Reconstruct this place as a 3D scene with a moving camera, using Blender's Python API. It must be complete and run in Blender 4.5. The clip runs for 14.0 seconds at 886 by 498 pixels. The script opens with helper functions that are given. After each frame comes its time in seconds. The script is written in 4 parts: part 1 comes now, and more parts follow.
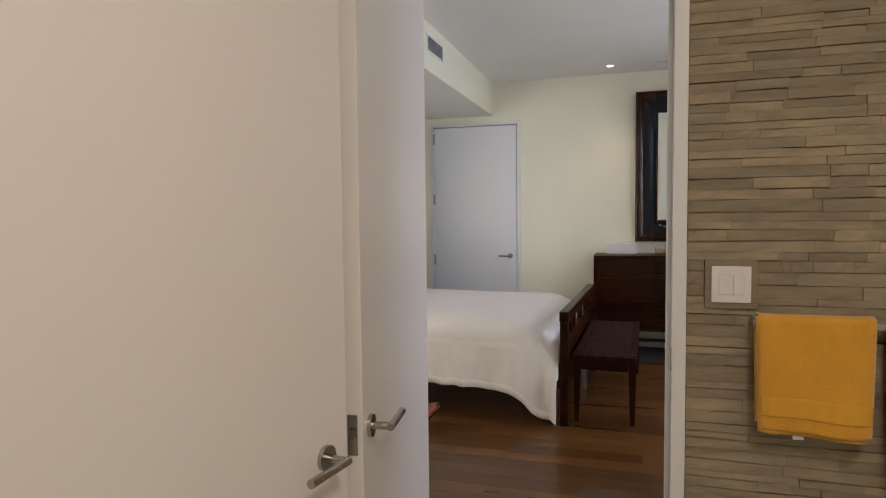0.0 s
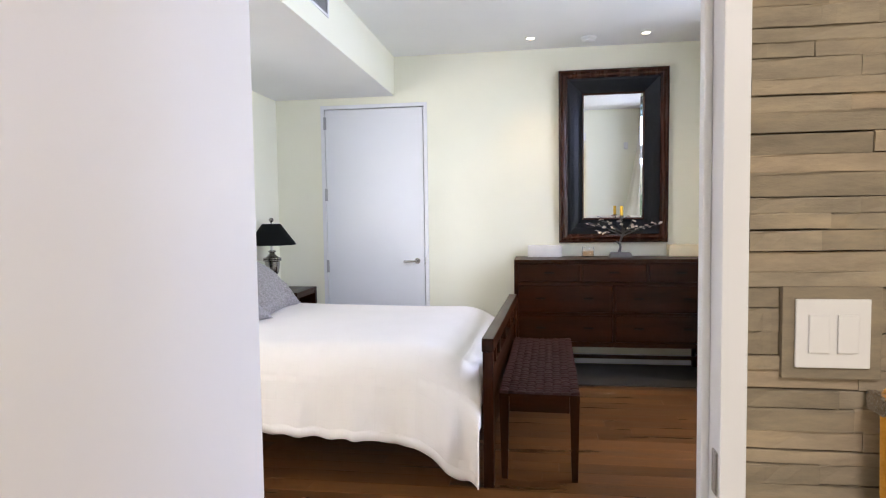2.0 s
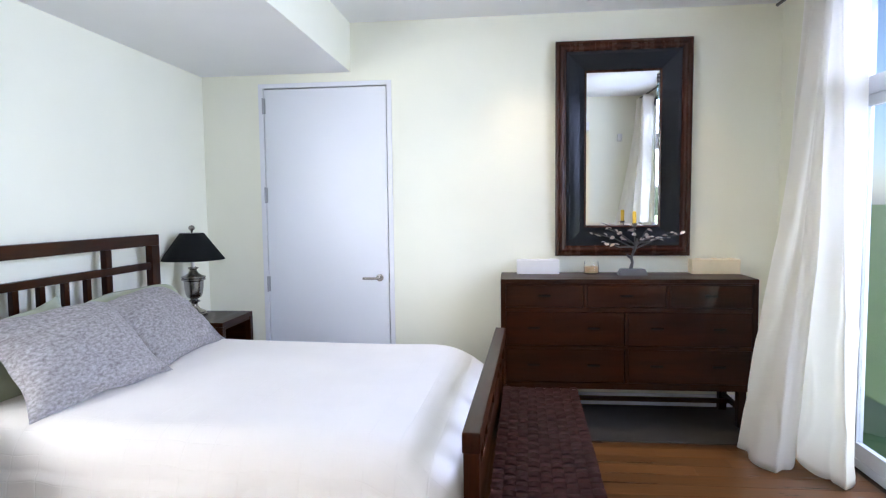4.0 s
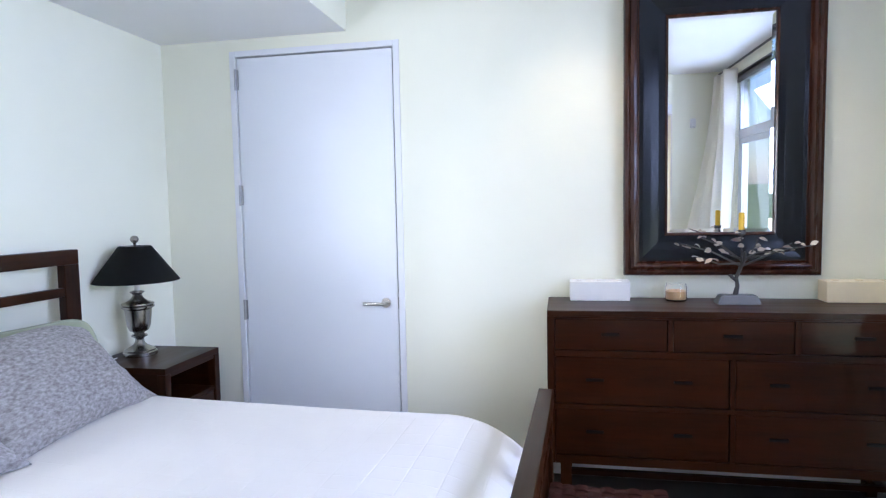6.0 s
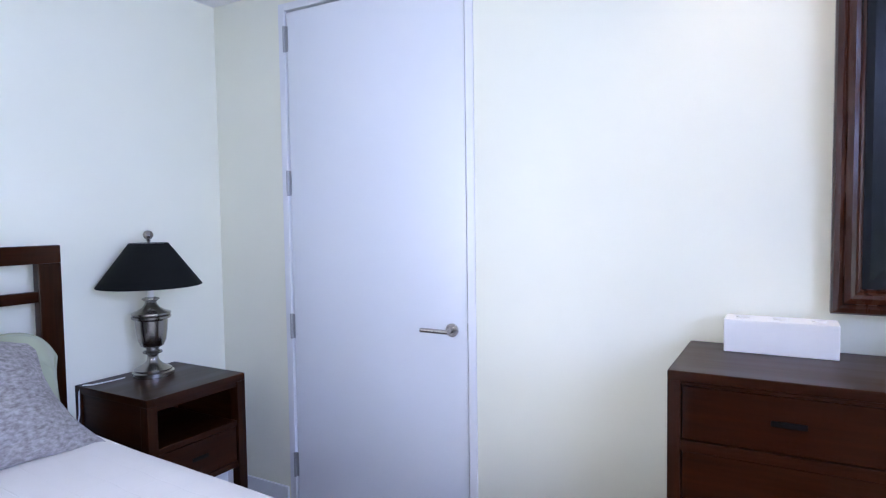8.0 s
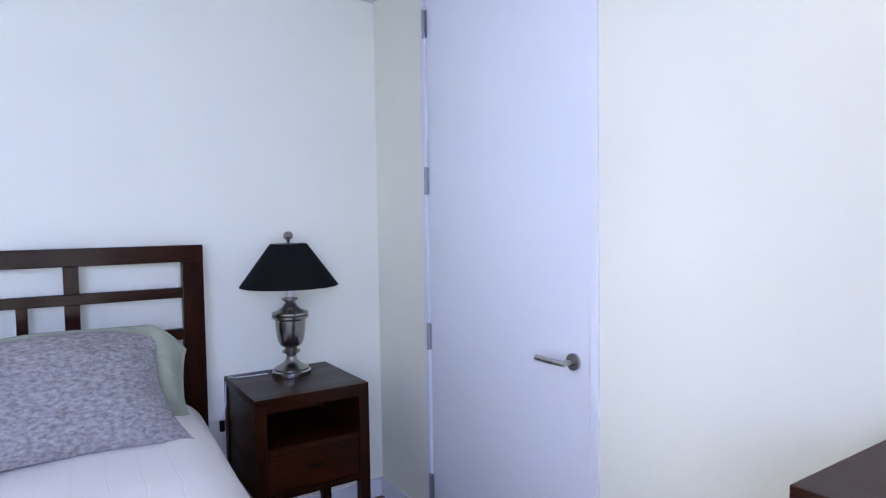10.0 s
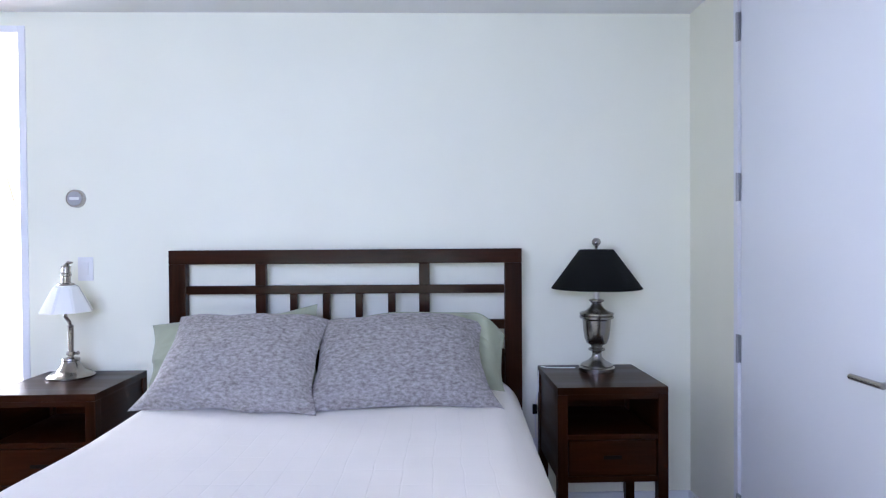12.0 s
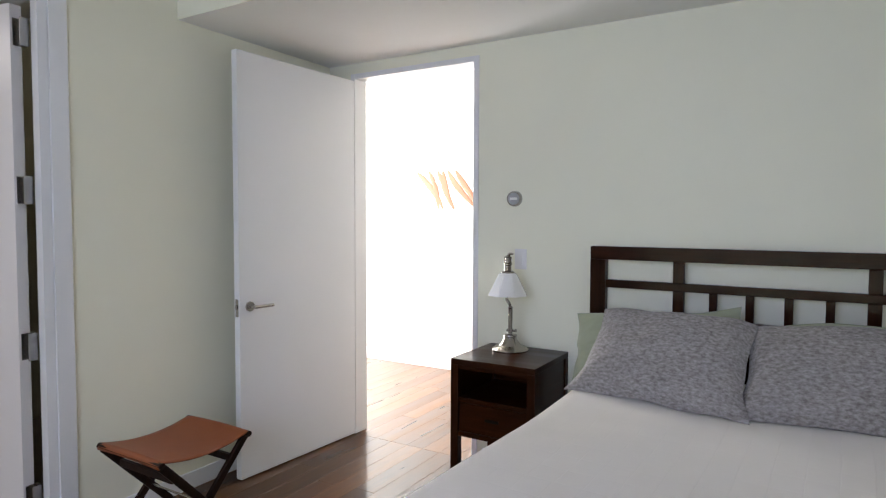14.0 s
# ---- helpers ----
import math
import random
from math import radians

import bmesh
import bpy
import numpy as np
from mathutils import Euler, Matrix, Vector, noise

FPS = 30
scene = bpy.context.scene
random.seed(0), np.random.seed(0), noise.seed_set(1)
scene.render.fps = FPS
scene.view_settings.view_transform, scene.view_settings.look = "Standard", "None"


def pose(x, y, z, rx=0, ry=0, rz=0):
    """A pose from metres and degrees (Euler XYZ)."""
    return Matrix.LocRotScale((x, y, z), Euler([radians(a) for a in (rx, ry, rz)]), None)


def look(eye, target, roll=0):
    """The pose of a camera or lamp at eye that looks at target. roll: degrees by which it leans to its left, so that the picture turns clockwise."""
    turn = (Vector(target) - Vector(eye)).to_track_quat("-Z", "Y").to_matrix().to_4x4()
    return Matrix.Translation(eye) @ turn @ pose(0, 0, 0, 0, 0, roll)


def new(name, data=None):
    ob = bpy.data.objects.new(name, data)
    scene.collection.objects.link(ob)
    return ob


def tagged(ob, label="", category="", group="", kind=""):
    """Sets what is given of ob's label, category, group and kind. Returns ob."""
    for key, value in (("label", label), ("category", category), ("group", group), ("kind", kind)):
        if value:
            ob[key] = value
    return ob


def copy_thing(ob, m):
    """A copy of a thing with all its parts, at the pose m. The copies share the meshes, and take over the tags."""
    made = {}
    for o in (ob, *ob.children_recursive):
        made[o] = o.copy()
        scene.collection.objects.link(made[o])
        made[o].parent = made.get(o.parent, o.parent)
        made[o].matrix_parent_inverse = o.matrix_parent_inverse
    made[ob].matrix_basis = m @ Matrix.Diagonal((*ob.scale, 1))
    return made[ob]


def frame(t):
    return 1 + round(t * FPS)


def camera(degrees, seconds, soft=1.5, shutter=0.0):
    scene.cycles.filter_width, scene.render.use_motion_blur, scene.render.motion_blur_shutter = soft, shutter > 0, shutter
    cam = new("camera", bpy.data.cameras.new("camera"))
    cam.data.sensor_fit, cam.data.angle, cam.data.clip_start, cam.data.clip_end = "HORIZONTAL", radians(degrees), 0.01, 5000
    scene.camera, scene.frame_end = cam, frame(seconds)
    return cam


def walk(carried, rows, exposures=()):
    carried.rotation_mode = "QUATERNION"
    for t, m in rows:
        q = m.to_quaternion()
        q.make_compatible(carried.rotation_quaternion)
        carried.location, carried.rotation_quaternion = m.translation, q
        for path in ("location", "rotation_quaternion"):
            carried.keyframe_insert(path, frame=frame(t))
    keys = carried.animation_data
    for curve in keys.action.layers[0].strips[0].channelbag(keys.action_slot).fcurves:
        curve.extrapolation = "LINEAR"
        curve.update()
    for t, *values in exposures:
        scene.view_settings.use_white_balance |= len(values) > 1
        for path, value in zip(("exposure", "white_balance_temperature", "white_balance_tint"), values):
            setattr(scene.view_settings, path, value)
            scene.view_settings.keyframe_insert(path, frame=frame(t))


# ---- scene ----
cam = camera(71.7, 14.0, 1.2)
PATH = [
    (0, (-0.381, 0.717, 1.436), (-0.969, 2.626, 1.327), -0.6),
    (0.5, (-0.49, 1.0, 1.429), (-1.07, 2.911, 1.32), -0.9),
    (1, (-0.522, 1.245, 1.423), (-1.056, 3.169, 1.314), -1.1),
    (1.5, (-0.545, 1.509, 1.427), (-0.945, 3.465, 1.315), -1.0),
    (2, (-0.574, 1.767, 1.415), (-0.869, 3.742, 1.303), -0.8),
    (4.5, (-0.696, 3.207, 1.528), (-0.913, 5.19, 1.389), -0.7),
    (5, (-0.704, 3.507, 1.526), (-0.929, 5.489, 1.388), -0.9),
    (5.5, (-0.719, 3.821, 1.534), (-0.987, 5.798, 1.394), -1.1),
    (6, (-0.678, 4.131, 1.52), (-1.057, 6.09, 1.388), -1.2),
    (6.5, (-0.596, 4.433, 1.512), (-1.102, 6.364, 1.385), -1.2),
    (7, (-0.532, 4.737, 1.489), (-1.194, 6.621, 1.369), -1.2),
    (9.5, (-0.319, 6.047, 1.433), (-1.831, 7.352, 1.337), -0.6),
    (10, (-0.24, 6.138, 1.449), (-1.913, 7.23, 1.354), -0.9),
    (10.5, (-0.12, 6.14, 1.467), (-1.907, 7.033, 1.372), -0.8),
    (11, (-0.014, 6.177, 1.483), (-1.905, 6.823, 1.394), -0.8),
    (11.5, (0.024, 6.237, 1.481), (-1.943, 6.591, 1.397), -0.8),
    (12, (0.039, 6.237, 1.4), (-1.96, 6.29, 1.373), -0.4),
    (12.5, (0.072, 6.181, 1.398), (-1.914, 5.945, 1.371), 0.1),
    (13, (0.088, 6.177, 1.455), (-1.832, 5.621, 1.387), 0.1),
    (13.5, (0.153, 6.101, 1.515), (-1.67, 5.284, 1.412), 0.1),
    (14, (0.219, 5.981, 1.499), (-1.492, 4.951, 1.404), 0.2),
]
walk(cam, [(t, look(eye, target, roll)) for t, eye, target, roll in PATH],
     [(0.0, -1.13, 6300, 15), (0.5, -0.8, 6120, 15), (1.0, -0.56, 6050, 15), (1.5, -0.41, 5950, 15), (2.0, -0.08, 5750, 15), (4.5, 0.05, 5280, 14), (6.5, 0.02, 5000, 16),
      (9.5, -0.16, 4900, 24), (11.0, -0.25, 5000, 23), (12.5, -0.24, 5200, 17), (13.0, -0.32, 5480, 15), (13.5, -0.58, 5700, 13), (14.0, -1.15, 5850, 12)])


# ---- light ----
world = bpy.data.worlds.new("world")
scene.world = world
world.use_nodes = True
wn, wl = world.node_tree.nodes, world.node_tree.links
sky = wn.new("ShaderNodeTexSky")
sky.sky_type, sky.sun_disc, sky.sun_elevation, sky.sun_rotation = "NISHITA", False, radians(57), radians(212)
wl.new(sky.outputs[0], wn["Background"].inputs[0])
wn["Background"].inputs[1].default_value = 0.15


def sun_lamp(power, direction, colour, angle):
    d = bpy.data.lights.new("sun", "SUN")
    d.energy, d.color, d.angle = power, colour, radians(angle)
    ob = new("sun", d)
    ob.matrix_world = look((0, 0, 0), direction)


def area_lamp(name, at, target, w, h, power, colour):
    d = bpy.data.lights.new(name, "AREA")
    d.shape, d.size, d.size_y, d.energy, d.color = "RECTANGLE", w, h, power, colour
    ob = new(name, d)
    ob.matrix_world = look(at, target)


def spot_lamp(name, at, target, power, colour, angle):
    d = bpy.data.lights.new(name, "SPOT")
    d.energy, d.color, d.spot_size, d.spot_blend, d.shadow_soft_size = power, colour, radians(angle), 1.0, 0.04
    ob = new(name, d)
    ob.matrix_world = look(at, target)


sun_lamp(4.5, (0.35, 0.55, -1.0), (1.0, 0.95, 0.88), 0.6)
area_lamp("window_skylight", (1.85, 5.2, 2.05), (0.0, 5.25, 0.6), 2.9, 1.4, 113, (0.73, 0.77, 1.0))
area_lamp("window_lawn_bounce", (1.85, 5.2, 0.75), (0.0, 5.25, 1.6), 2.9, 1.1, 30, (1.0, 1.0, 0.68))
# Hall lamp stands in for daylight whose opening is out of view.
area_lamp("hall_daylight", (-4.2, 0.66, 1.6), (-4.2, 4.0, 1.2), 1.5, 2.4, 780, (1.0, 0.93, 0.82))
# Added lamp for the bathroom's warm light, whose real source is unseen.
area_lamp("bath_downlight", (0.30, 0.60, 2.86), (0.25, 0.8, 0), 0.5, 0.5, 66, (1.0, 0.87, 0.74))
for lx, ly in ((-0.6, 7.22), (0.37, 7.24)):
    spot_lamp("downlight_beam", (lx, ly, 2.905), (lx, ly - 0.10, 0), 44, (1.0, 0.76, 0.50), 84)


# ---- materials ----
def base(name, colour, rough, metal=0.0):
    m = bpy.data.materials.new(name)
    m.use_nodes = True
    n = m.node_tree.nodes["Principled BSDF"]
    n.inputs["Base Color"].default_value = (*colour, 1)
    n.inputs["Roughness"].default_value = rough
    n.inputs["Metallic"].default_value = metal
    return m, m.node_tree.nodes, m.node_tree.links, n


def noise_node(nodes, links, scale, detail=4, stretch=(1, 1, 1), world_space=False, rough=0.55):
    co = nodes.new("ShaderNodeNewGeometry" if world_space else "ShaderNodeTexCoord")
    mp = nodes.new("ShaderNodeMapping")
    mp.inputs["Scale"].default_value = stretch
    links.new(co.outputs["Position" if world_space else "Object"], mp.inputs[0])
    nz = nodes.new("ShaderNodeTexNoise")
    nz.inputs["Scale"].default_value, nz.inputs["Detail"].default_value, nz.inputs["Roughness"].default_value = scale, detail, rough
    links.new(mp.outputs[0], nz.inputs["Vector"])
    return nz


def ramp_node(nodes, links, source, stops):
    r = nodes.new("ShaderNodeValToRGB")
    e = r.color_ramp.elements
    while len(e) < len(stops):
        e.new(0.5)
    for k, (p, c) in enumerate(stops):
        e[k].position, e[k].color = p, (*c, 1)
    links.new(source, r.inputs[0])
    return r


def bump_node(nodes, links, height, strength, distance, target, before=None):
    b = nodes.new("ShaderNodeBump")
    b.inputs["Strength"].default_value, b.inputs["Distance"].default_value = strength, distance
    links.new(height, b.inputs["Height"])
    if before:
        links.new(before.outputs[0], b.inputs["Normal"])
    links.new(b.outputs[0], target.inputs["Normal"])
    return b


def scaled(c, k):
    return tuple(min(1.0, v * k) for v in c)


def paint(name, colour, rough=0.6, grain=260, depth=0.0004, spread=0.03, blotch=2.0):
    """Painted plaster or wood: faint blotches and roller stipple."""
    m, N, L, p = base(name, colour, rough)
    big = noise_node(N, L, blotch, 3, world_space=True)
    r = ramp_node(N, L, big.outputs[0], ((0.1, scaled(colour, 1 - spread)), (0.9, scaled(colour, 1 + spread))))
    L.new(r.outputs[0], p.inputs["Base Color"])
    fine = noise_node(N, L, grain, 3, world_space=True)
    bump_node(N, L, fine.outputs[0], 0.25, depth, p)
    rr = ramp_node(N, L, big.outputs[0], ((0.0, (rough - 0.04,) * 3), (1.0, (rough + 0.04,) * 3)))
    L.new(rr.outputs[0], p.inputs["Roughness"])
    return m


def wood(name, dark, light, axis="x", rough=0.35, gloss=0.0, scale=9.0, vary=0.0, spec=0.14, polish=0.15):
    """Stained wood with long grain along an axis of the part."""
    m, N, L, p = base(name, light, rough)
    st = {"x": (0.09, 1, 1), "y": (1, 0.09, 1), "z": (1, 1, 0.09)}[axis]
    g1 = noise_node(N, L, scale, 5, st)
    g2 = noise_node(N, L, scale * 9, 4, st)
    mix = N.new("ShaderNodeMath")
    mix.operation = "MULTIPLY_ADD"
    mix.inputs[1].default_value = 0.35
    L.new(g2.outputs[0], mix.inputs[0])
    sub = N.new("ShaderNodeMath")
    sub.operation = "MULTIPLY"
    sub.inputs[1].default_value = 0.65
    L.new(g1.outputs[0], sub.inputs[0])
    L.new(sub.outputs[0], mix.inputs[2])
    mid = tuple((a + b) / 2 for a, b in zip(dark, light))
    r = ramp_node(N, L, mix.outputs[0], ((0.32, dark), (0.5, mid), (0.68, light)))
    out = r.outputs[0]
    if vary:
        info = N.new("ShaderNodeObjectInfo")
        hv = N.new("ShaderNodeHueSaturation")
        mr = N.new("ShaderNodeMapRange")
        mr.inputs["To Min"].default_value, mr.inputs["To Max"].default_value = 1 - vary, 1 + vary
        L.new(info.outputs["Random"], mr.inputs[0])
        L.new(mr.outputs[0], hv.inputs["Value"])
        L.new(out, hv.inputs["Color"])
        out = hv.outputs[0]
    L.new(out, p.inputs["Base Color"])
    rr = ramp_node(N, L, g1.outputs[0], ((0.3, (rough - 0.07,) * 3), (0.7, (rough + 0.1,) * 3)))
    L.new(rr.outputs[0], p.inputs["Roughness"])
    bump_node(N, L, g2.outputs[0], 0.05, 0.0008, p)
    p.inputs["Coat Weight"].default_value = gloss
    p.inputs["Specular IOR Level"].default_value = spec
    p.inputs["Coat Roughness"].default_value = polish
    return m


def metal(name, colour, rough, streak=(1, 1, 1)):
    m, N, L, p = base(name, colour, rough, 1.0)
    g = noise_node(N, L, 420, 3, streak)
    rr = ramp_node(N, L, g.outputs[0], ((0.3, (rough * 0.9,) * 3), (0.7, (rough * 1.1,) * 3)))
    L.new(rr.outputs[0], p.inputs["Roughness"])
    return m


def cloth(name, colour, weave=900, depth=0.0006, spread=0.05, sheen=0.2, rough=0.9, second=None, speck=0):
    m, N, L, p = base(name, colour, rough)
    big = noise_node(N, L, 3.5, 3)
    r = ramp_node(N, L, big.outputs[0], ((0.3, scaled(colour, 1 - spread)), (0.7, scaled(colour, 1 + spread))))
    out = r.outputs[0]
    if second:
        nz = noise_node(N, L, speck, 6, (0.8, 0.50, 1.0), rough=0.6)
        rs = ramp_node(N, L, nz.outputs[0], ((0.30, (0, 0, 0)), (0.68, (1, 1, 1))))
        mx = N.new("ShaderNodeMix")
        mx.data_type = "RGBA"
        mx.inputs[7].default_value = (*second, 1)
        L.new(rs.outputs[0], mx.inputs[0])
        L.new(out, mx.inputs[6])
        out = mx.outputs[2]
    L.new(out, p.inputs["Base Color"])
    p.inputs["Sheen Weight"].default_value = sheen
    fine = noise_node(N, L, weave, 2)
    b = bump_node(N, L, fine.outputs[0], 0.35, depth, p)
    soft = noise_node(N, L, 14, 3)
    bump_node(N, L, soft.outputs[0], 0.2, 0.004, p, b)
    return m


M_WALL = paint("wall_paint", (0.86, 0.845, 0.685), 0.66)
M_CEIL = paint("ceiling_paint", (0.85, 0.845, 0.83), 0.75)
M_TRIM = paint("white_trim_paint", (0.80, 0.80, 0.80), 0.38, 120, 0.0004, 0.015)
M_DOOR = paint("white_door_paint", (0.79, 0.80, 0.82), 0.33, 90, 0.0005, 0.02, 1.2)
M_BATHDOOR = paint("satin_door_paint", (0.80, 0.768, 0.745), 0.3, 90, 0.0005, 0.02, 1.2)
DARK, LIGHT = (0.0105, 0.0027, 0.0007), (0.035, 0.0093, 0.0022)
M_WX, M_WY, M_WZ = (wood("mahogany_" + a, DARK, LIGHT, a, 0.36, 0.26, spec=0.05, polish=0.09) for a in "xyz")
M_STOOLWOOD = wood("dark_stool_wood", (0.008, 0.005, 0.004), (0.03, 0.014, 0.009), "z", 0.45)
M_PLANK = wood("floor_plank", (0.060, 0.0235, 0.0060), (0.142, 0.057, 0.0150), "x", 0.32, 0.42, 9.0, 0.30, spec=0.16, polish=0.11)
M_SUB = paint("floor_joint", (0.035, 0.018, 0.010), 0.8)
M_TILE = paint("bath_floor_tile", (0.36, 0.33, 0.28), 0.5)
M_STEEL = metal("brushed_steel", (0.44, 0.42, 0.395), 0.26)
M_HINGE = metal("dull_hinge_steel", (0.42, 0.42, 0.43), 0.40)
M_PEWTER = metal("pewter", (0.36, 0.345, 0.325), 0.22)
M_NICKEL = metal("polished_nickel", (0.36, 0.335, 0.30), 0.22)
M_BRONZE = metal("dark_bronze", (0.10, 0.095, 0.09), 0.4)
M_ROUGHPEWTER = metal("rough_pewter", (0.15, 0.14, 0.125), 0.34, (0.15, 0.15, 0.15))
M_SILVERLEAF = metal("silver_leaf", (0.62, 0.55, 0.46), 0.34)
M_BLACK = paint("black_lacquer", (0.004, 0.005, 0.008), 0.20, 45, 0.0012, 0.5, 9)
M_BLACK.node_tree.nodes["Principled BSDF"].inputs["Specular IOR Level"].default_value = 0.30
M_PULL = paint("black_pull", (0.002, 0.0018, 0.0015), 0.6)
M_PULL.node_tree.nodes["Principled BSDF"].inputs["Specular IOR Level"].default_value = 0.12
M_SHADE = cloth("black_shade_fabric", (0.005, 0.0056, 0.0056), 500, 0.0003, 0.1, 0.0)
M_SHADE.node_tree.nodes["Principled BSDF"].inputs["Specular IOR Level"].default_value = 0.2
M_SHADEIN = cloth("shade_lining", (0.42, 0.40, 0.34), 500, 0.0003)
M_COVER = cloth("cream_coverlet", (0.79, 0.745, 0.675), 700, 0.0006, 0.02)
M_SHAM = cloth("grey_sham", (0.155, 0.137, 0.130), 600, 0.0006, 0.06, 0.1, 0.9, (0.40, 0.378, 0.368), 100)
M_GREEN = cloth("sage_pillowcase", (0.35, 0.375, 0.26), 700, 0.0004, 0.05)
M_CURTAIN = cloth("white_curtain", (0.93, 0.90, 0.82), 500, 0.0005, 0.02)


def translucent(m, share):
    """Lets light through thin cloth."""
    N, L = m.node_tree.nodes, m.node_tree.links
    p = N["Principled BSDF"]
    tr, mx = N.new("ShaderNodeBsdfTranslucent"), N.new("ShaderNodeMixShader")
    tr.inputs[0].default_value = (0.96, 0.94, 0.89, 1)
    mx.inputs[0].default_value = share
    L.new(p.outputs[0], mx.inputs[1])
    L.new(tr.outputs[0], mx.inputs[2])
    L.new(mx.outputs[0], N["Material Output"].inputs[0])


translucent(M_CURTAIN, 0.68)
M_TOWEL = cloth("yellow_terry", (0.74, 0.36, 0.025), 170, 0.012, 0.10, 0.5)
M_TOWELBAND = cloth("yellow_towel_border", (0.76, 0.39, 0.035), 500, 0.001, 0.05, 0.1)
M_LEATHER = cloth("tan_leather", (0.25, 0.060, 0.012), 260, 0.0005, 0.16, 0.0, 0.5)
M_WOVEN = cloth("woven_leather", (0.026, 0.0068, 0.0045), 200, 0.0006, 0.2, 0.0, 0.55)
M_WOVEN.node_tree.nodes["Principled BSDF"].inputs["Specular IOR Level"].default_value = 0.12
M_ALAB = paint("alabaster", (0.80, 0.77, 0.72), 0.35, 40, 0.0006, 0.04, 12)
M_ALABW = paint("cream_alabaster", (0.86, 0.74, 0.50), 0.35, 40, 0.0006, 0.06, 12)
M_WAX = paint("amber_wax", (0.78, 0.52, 0.24), 0.4)
M_YELLOW = paint("yellow_wax", (0.80, 0.52, 0.03), 0.4)
M_PLASTIC = paint("white_plastic", (0.78, 0.77, 0.75), 0.3, 90, 0.0002, 0.01)
M_WHITEGLASS = paint("white_glass", (0.86, 0.85, 0.82), 0.12, 60, 0.0001, 0.01)
M_GROUT = paint("stone_backing", (0.2, 0.165, 0.12), 0.9)
M_FRAME = paint("window_aluminium", (0.62, 0.64, 0.68), 0.35, 90, 0.0003, 0.02)
M_LAWN = paint("lawn", (0.075, 0.13, 0.03), 0.9, 30, 0.02, 0.3, 1.5)
M_BARK = paint("bark", (0.09, 0.065, 0.045), 0.9, 30, 0.01, 0.2, 5)
M_LEAF = paint("foliage", (0.06, 0.115, 0.028), 0.6, 30, 0.001, 0.35, 3)
M_MATTRESS = cloth("mattress_ticking", (0.7, 0.68, 0.64))


def stone_mat():
    m, N, L, p = base("ledger_stone", (0.27, 0.22, 0.15), 0.8)
    info = N.new("ShaderNodeObjectInfo")
    isl = N.new("ShaderNodeNewGeometry")
    add = N.new("ShaderNodeMath")
    L.new(info.outputs["Random"], add.inputs[0])
    L.new(isl.outputs["Random Per Island"], add.inputs[1])
    fr = N.new("ShaderNodeMath")
    fr.operation = "FRACT"
    L.new(add.outputs[0], fr.inputs[0])
    r = ramp_node(N, L, fr.outputs[0], ((0.0, (0.25, 0.205, 0.138)), (0.4, (0.298, 0.246, 0.17)), (0.75, (0.335, 0.28, 0.195)), (1.0, (0.38, 0.30, 0.20))))
    g = noise_node(N, L, 26, 6, (0.25, 1, 1), True, 0.7)
    rg = ramp_node(N, L, g.outputs[0], ((0.28, (0.72, 0.72, 0.73)), (0.5, (0.98, 0.98, 0.98)), (0.74, (1.3, 1.26, 1.18))))
    mx = N.new("ShaderNodeMix")
    mx.data_type, mx.blend_type = "RGBA", "MULTIPLY"
    mx.inputs[0].default_value = 1
    L.new(r.outputs[0], mx.inputs[6])
    L.new(rg.outputs[0], mx.inputs[7])
    L.new(mx.outputs[2], p.inputs["Base Color"])
    f = noise_node(N, L, 90, 5, (0.4, 1, 1), True)
    b = bump_node(N, L, g.outputs[0], 0.6, 0.006, p)
    bump_node(N, L, f.outputs[0], 0.3, 0.0015, p, b)
    return m


M_STONE = stone_mat()


def glass_mat():
    m, N, L, p = base("window_glass", (1, 1, 1), 0.0)
    p.inputs["Transmission Weight"].default_value = 1
    p.inputs["IOR"].default_value = 1.45
    return m


M_GLASS = glass_mat()
M_MIRROR = base("silvered_mirror", (0.93, 0.94, 0.93), 0.012, 1.0)[0]


def glow_mat(name, colour, power):
    m, N, L, p = base(name, colour, 0.5)
    p.inputs["Emission Color"].default_value = (*colour, 1)
    p.inputs["Emission Strength"].default_value = power
    return m


M_LAMPGLOW = glow_mat("lit_lamp", (1.0, 0.87, 0.66), 14)


# quilted squares on the coverlet
def quilt(m):
    N, L = m.node_tree.nodes, m.node_tree.links
    p = N["Principled BSDF"]
    prev = p.inputs["Normal"].links[0].from_node
    co = N.new("ShaderNodeTexCoord")
    br = N.new("ShaderNodeTexBrick")
    br.offset = 0
    br.inputs["Scale"].default_value = 1
    br.inputs["Brick Width"].default_value, br.inputs["Row Height"].default_value = 0.105, 0.105
    br.inputs["Mortar Size"].default_value, br.inputs["Mortar Smooth"].default_value = 0.0035, 0.6
    br.inputs["Color1"].default_value = br.inputs["Color2"].default_value = (1, 1, 1, 1)
    br.inputs["Mortar"].default_value = (0, 0, 0, 1)
    L.new(co.outputs["UV"], br.inputs["Vector"])
    bump_node(N, L, br.outputs["Color"], 0.26, 0.004, p, prev)


quilt(M_COVER)


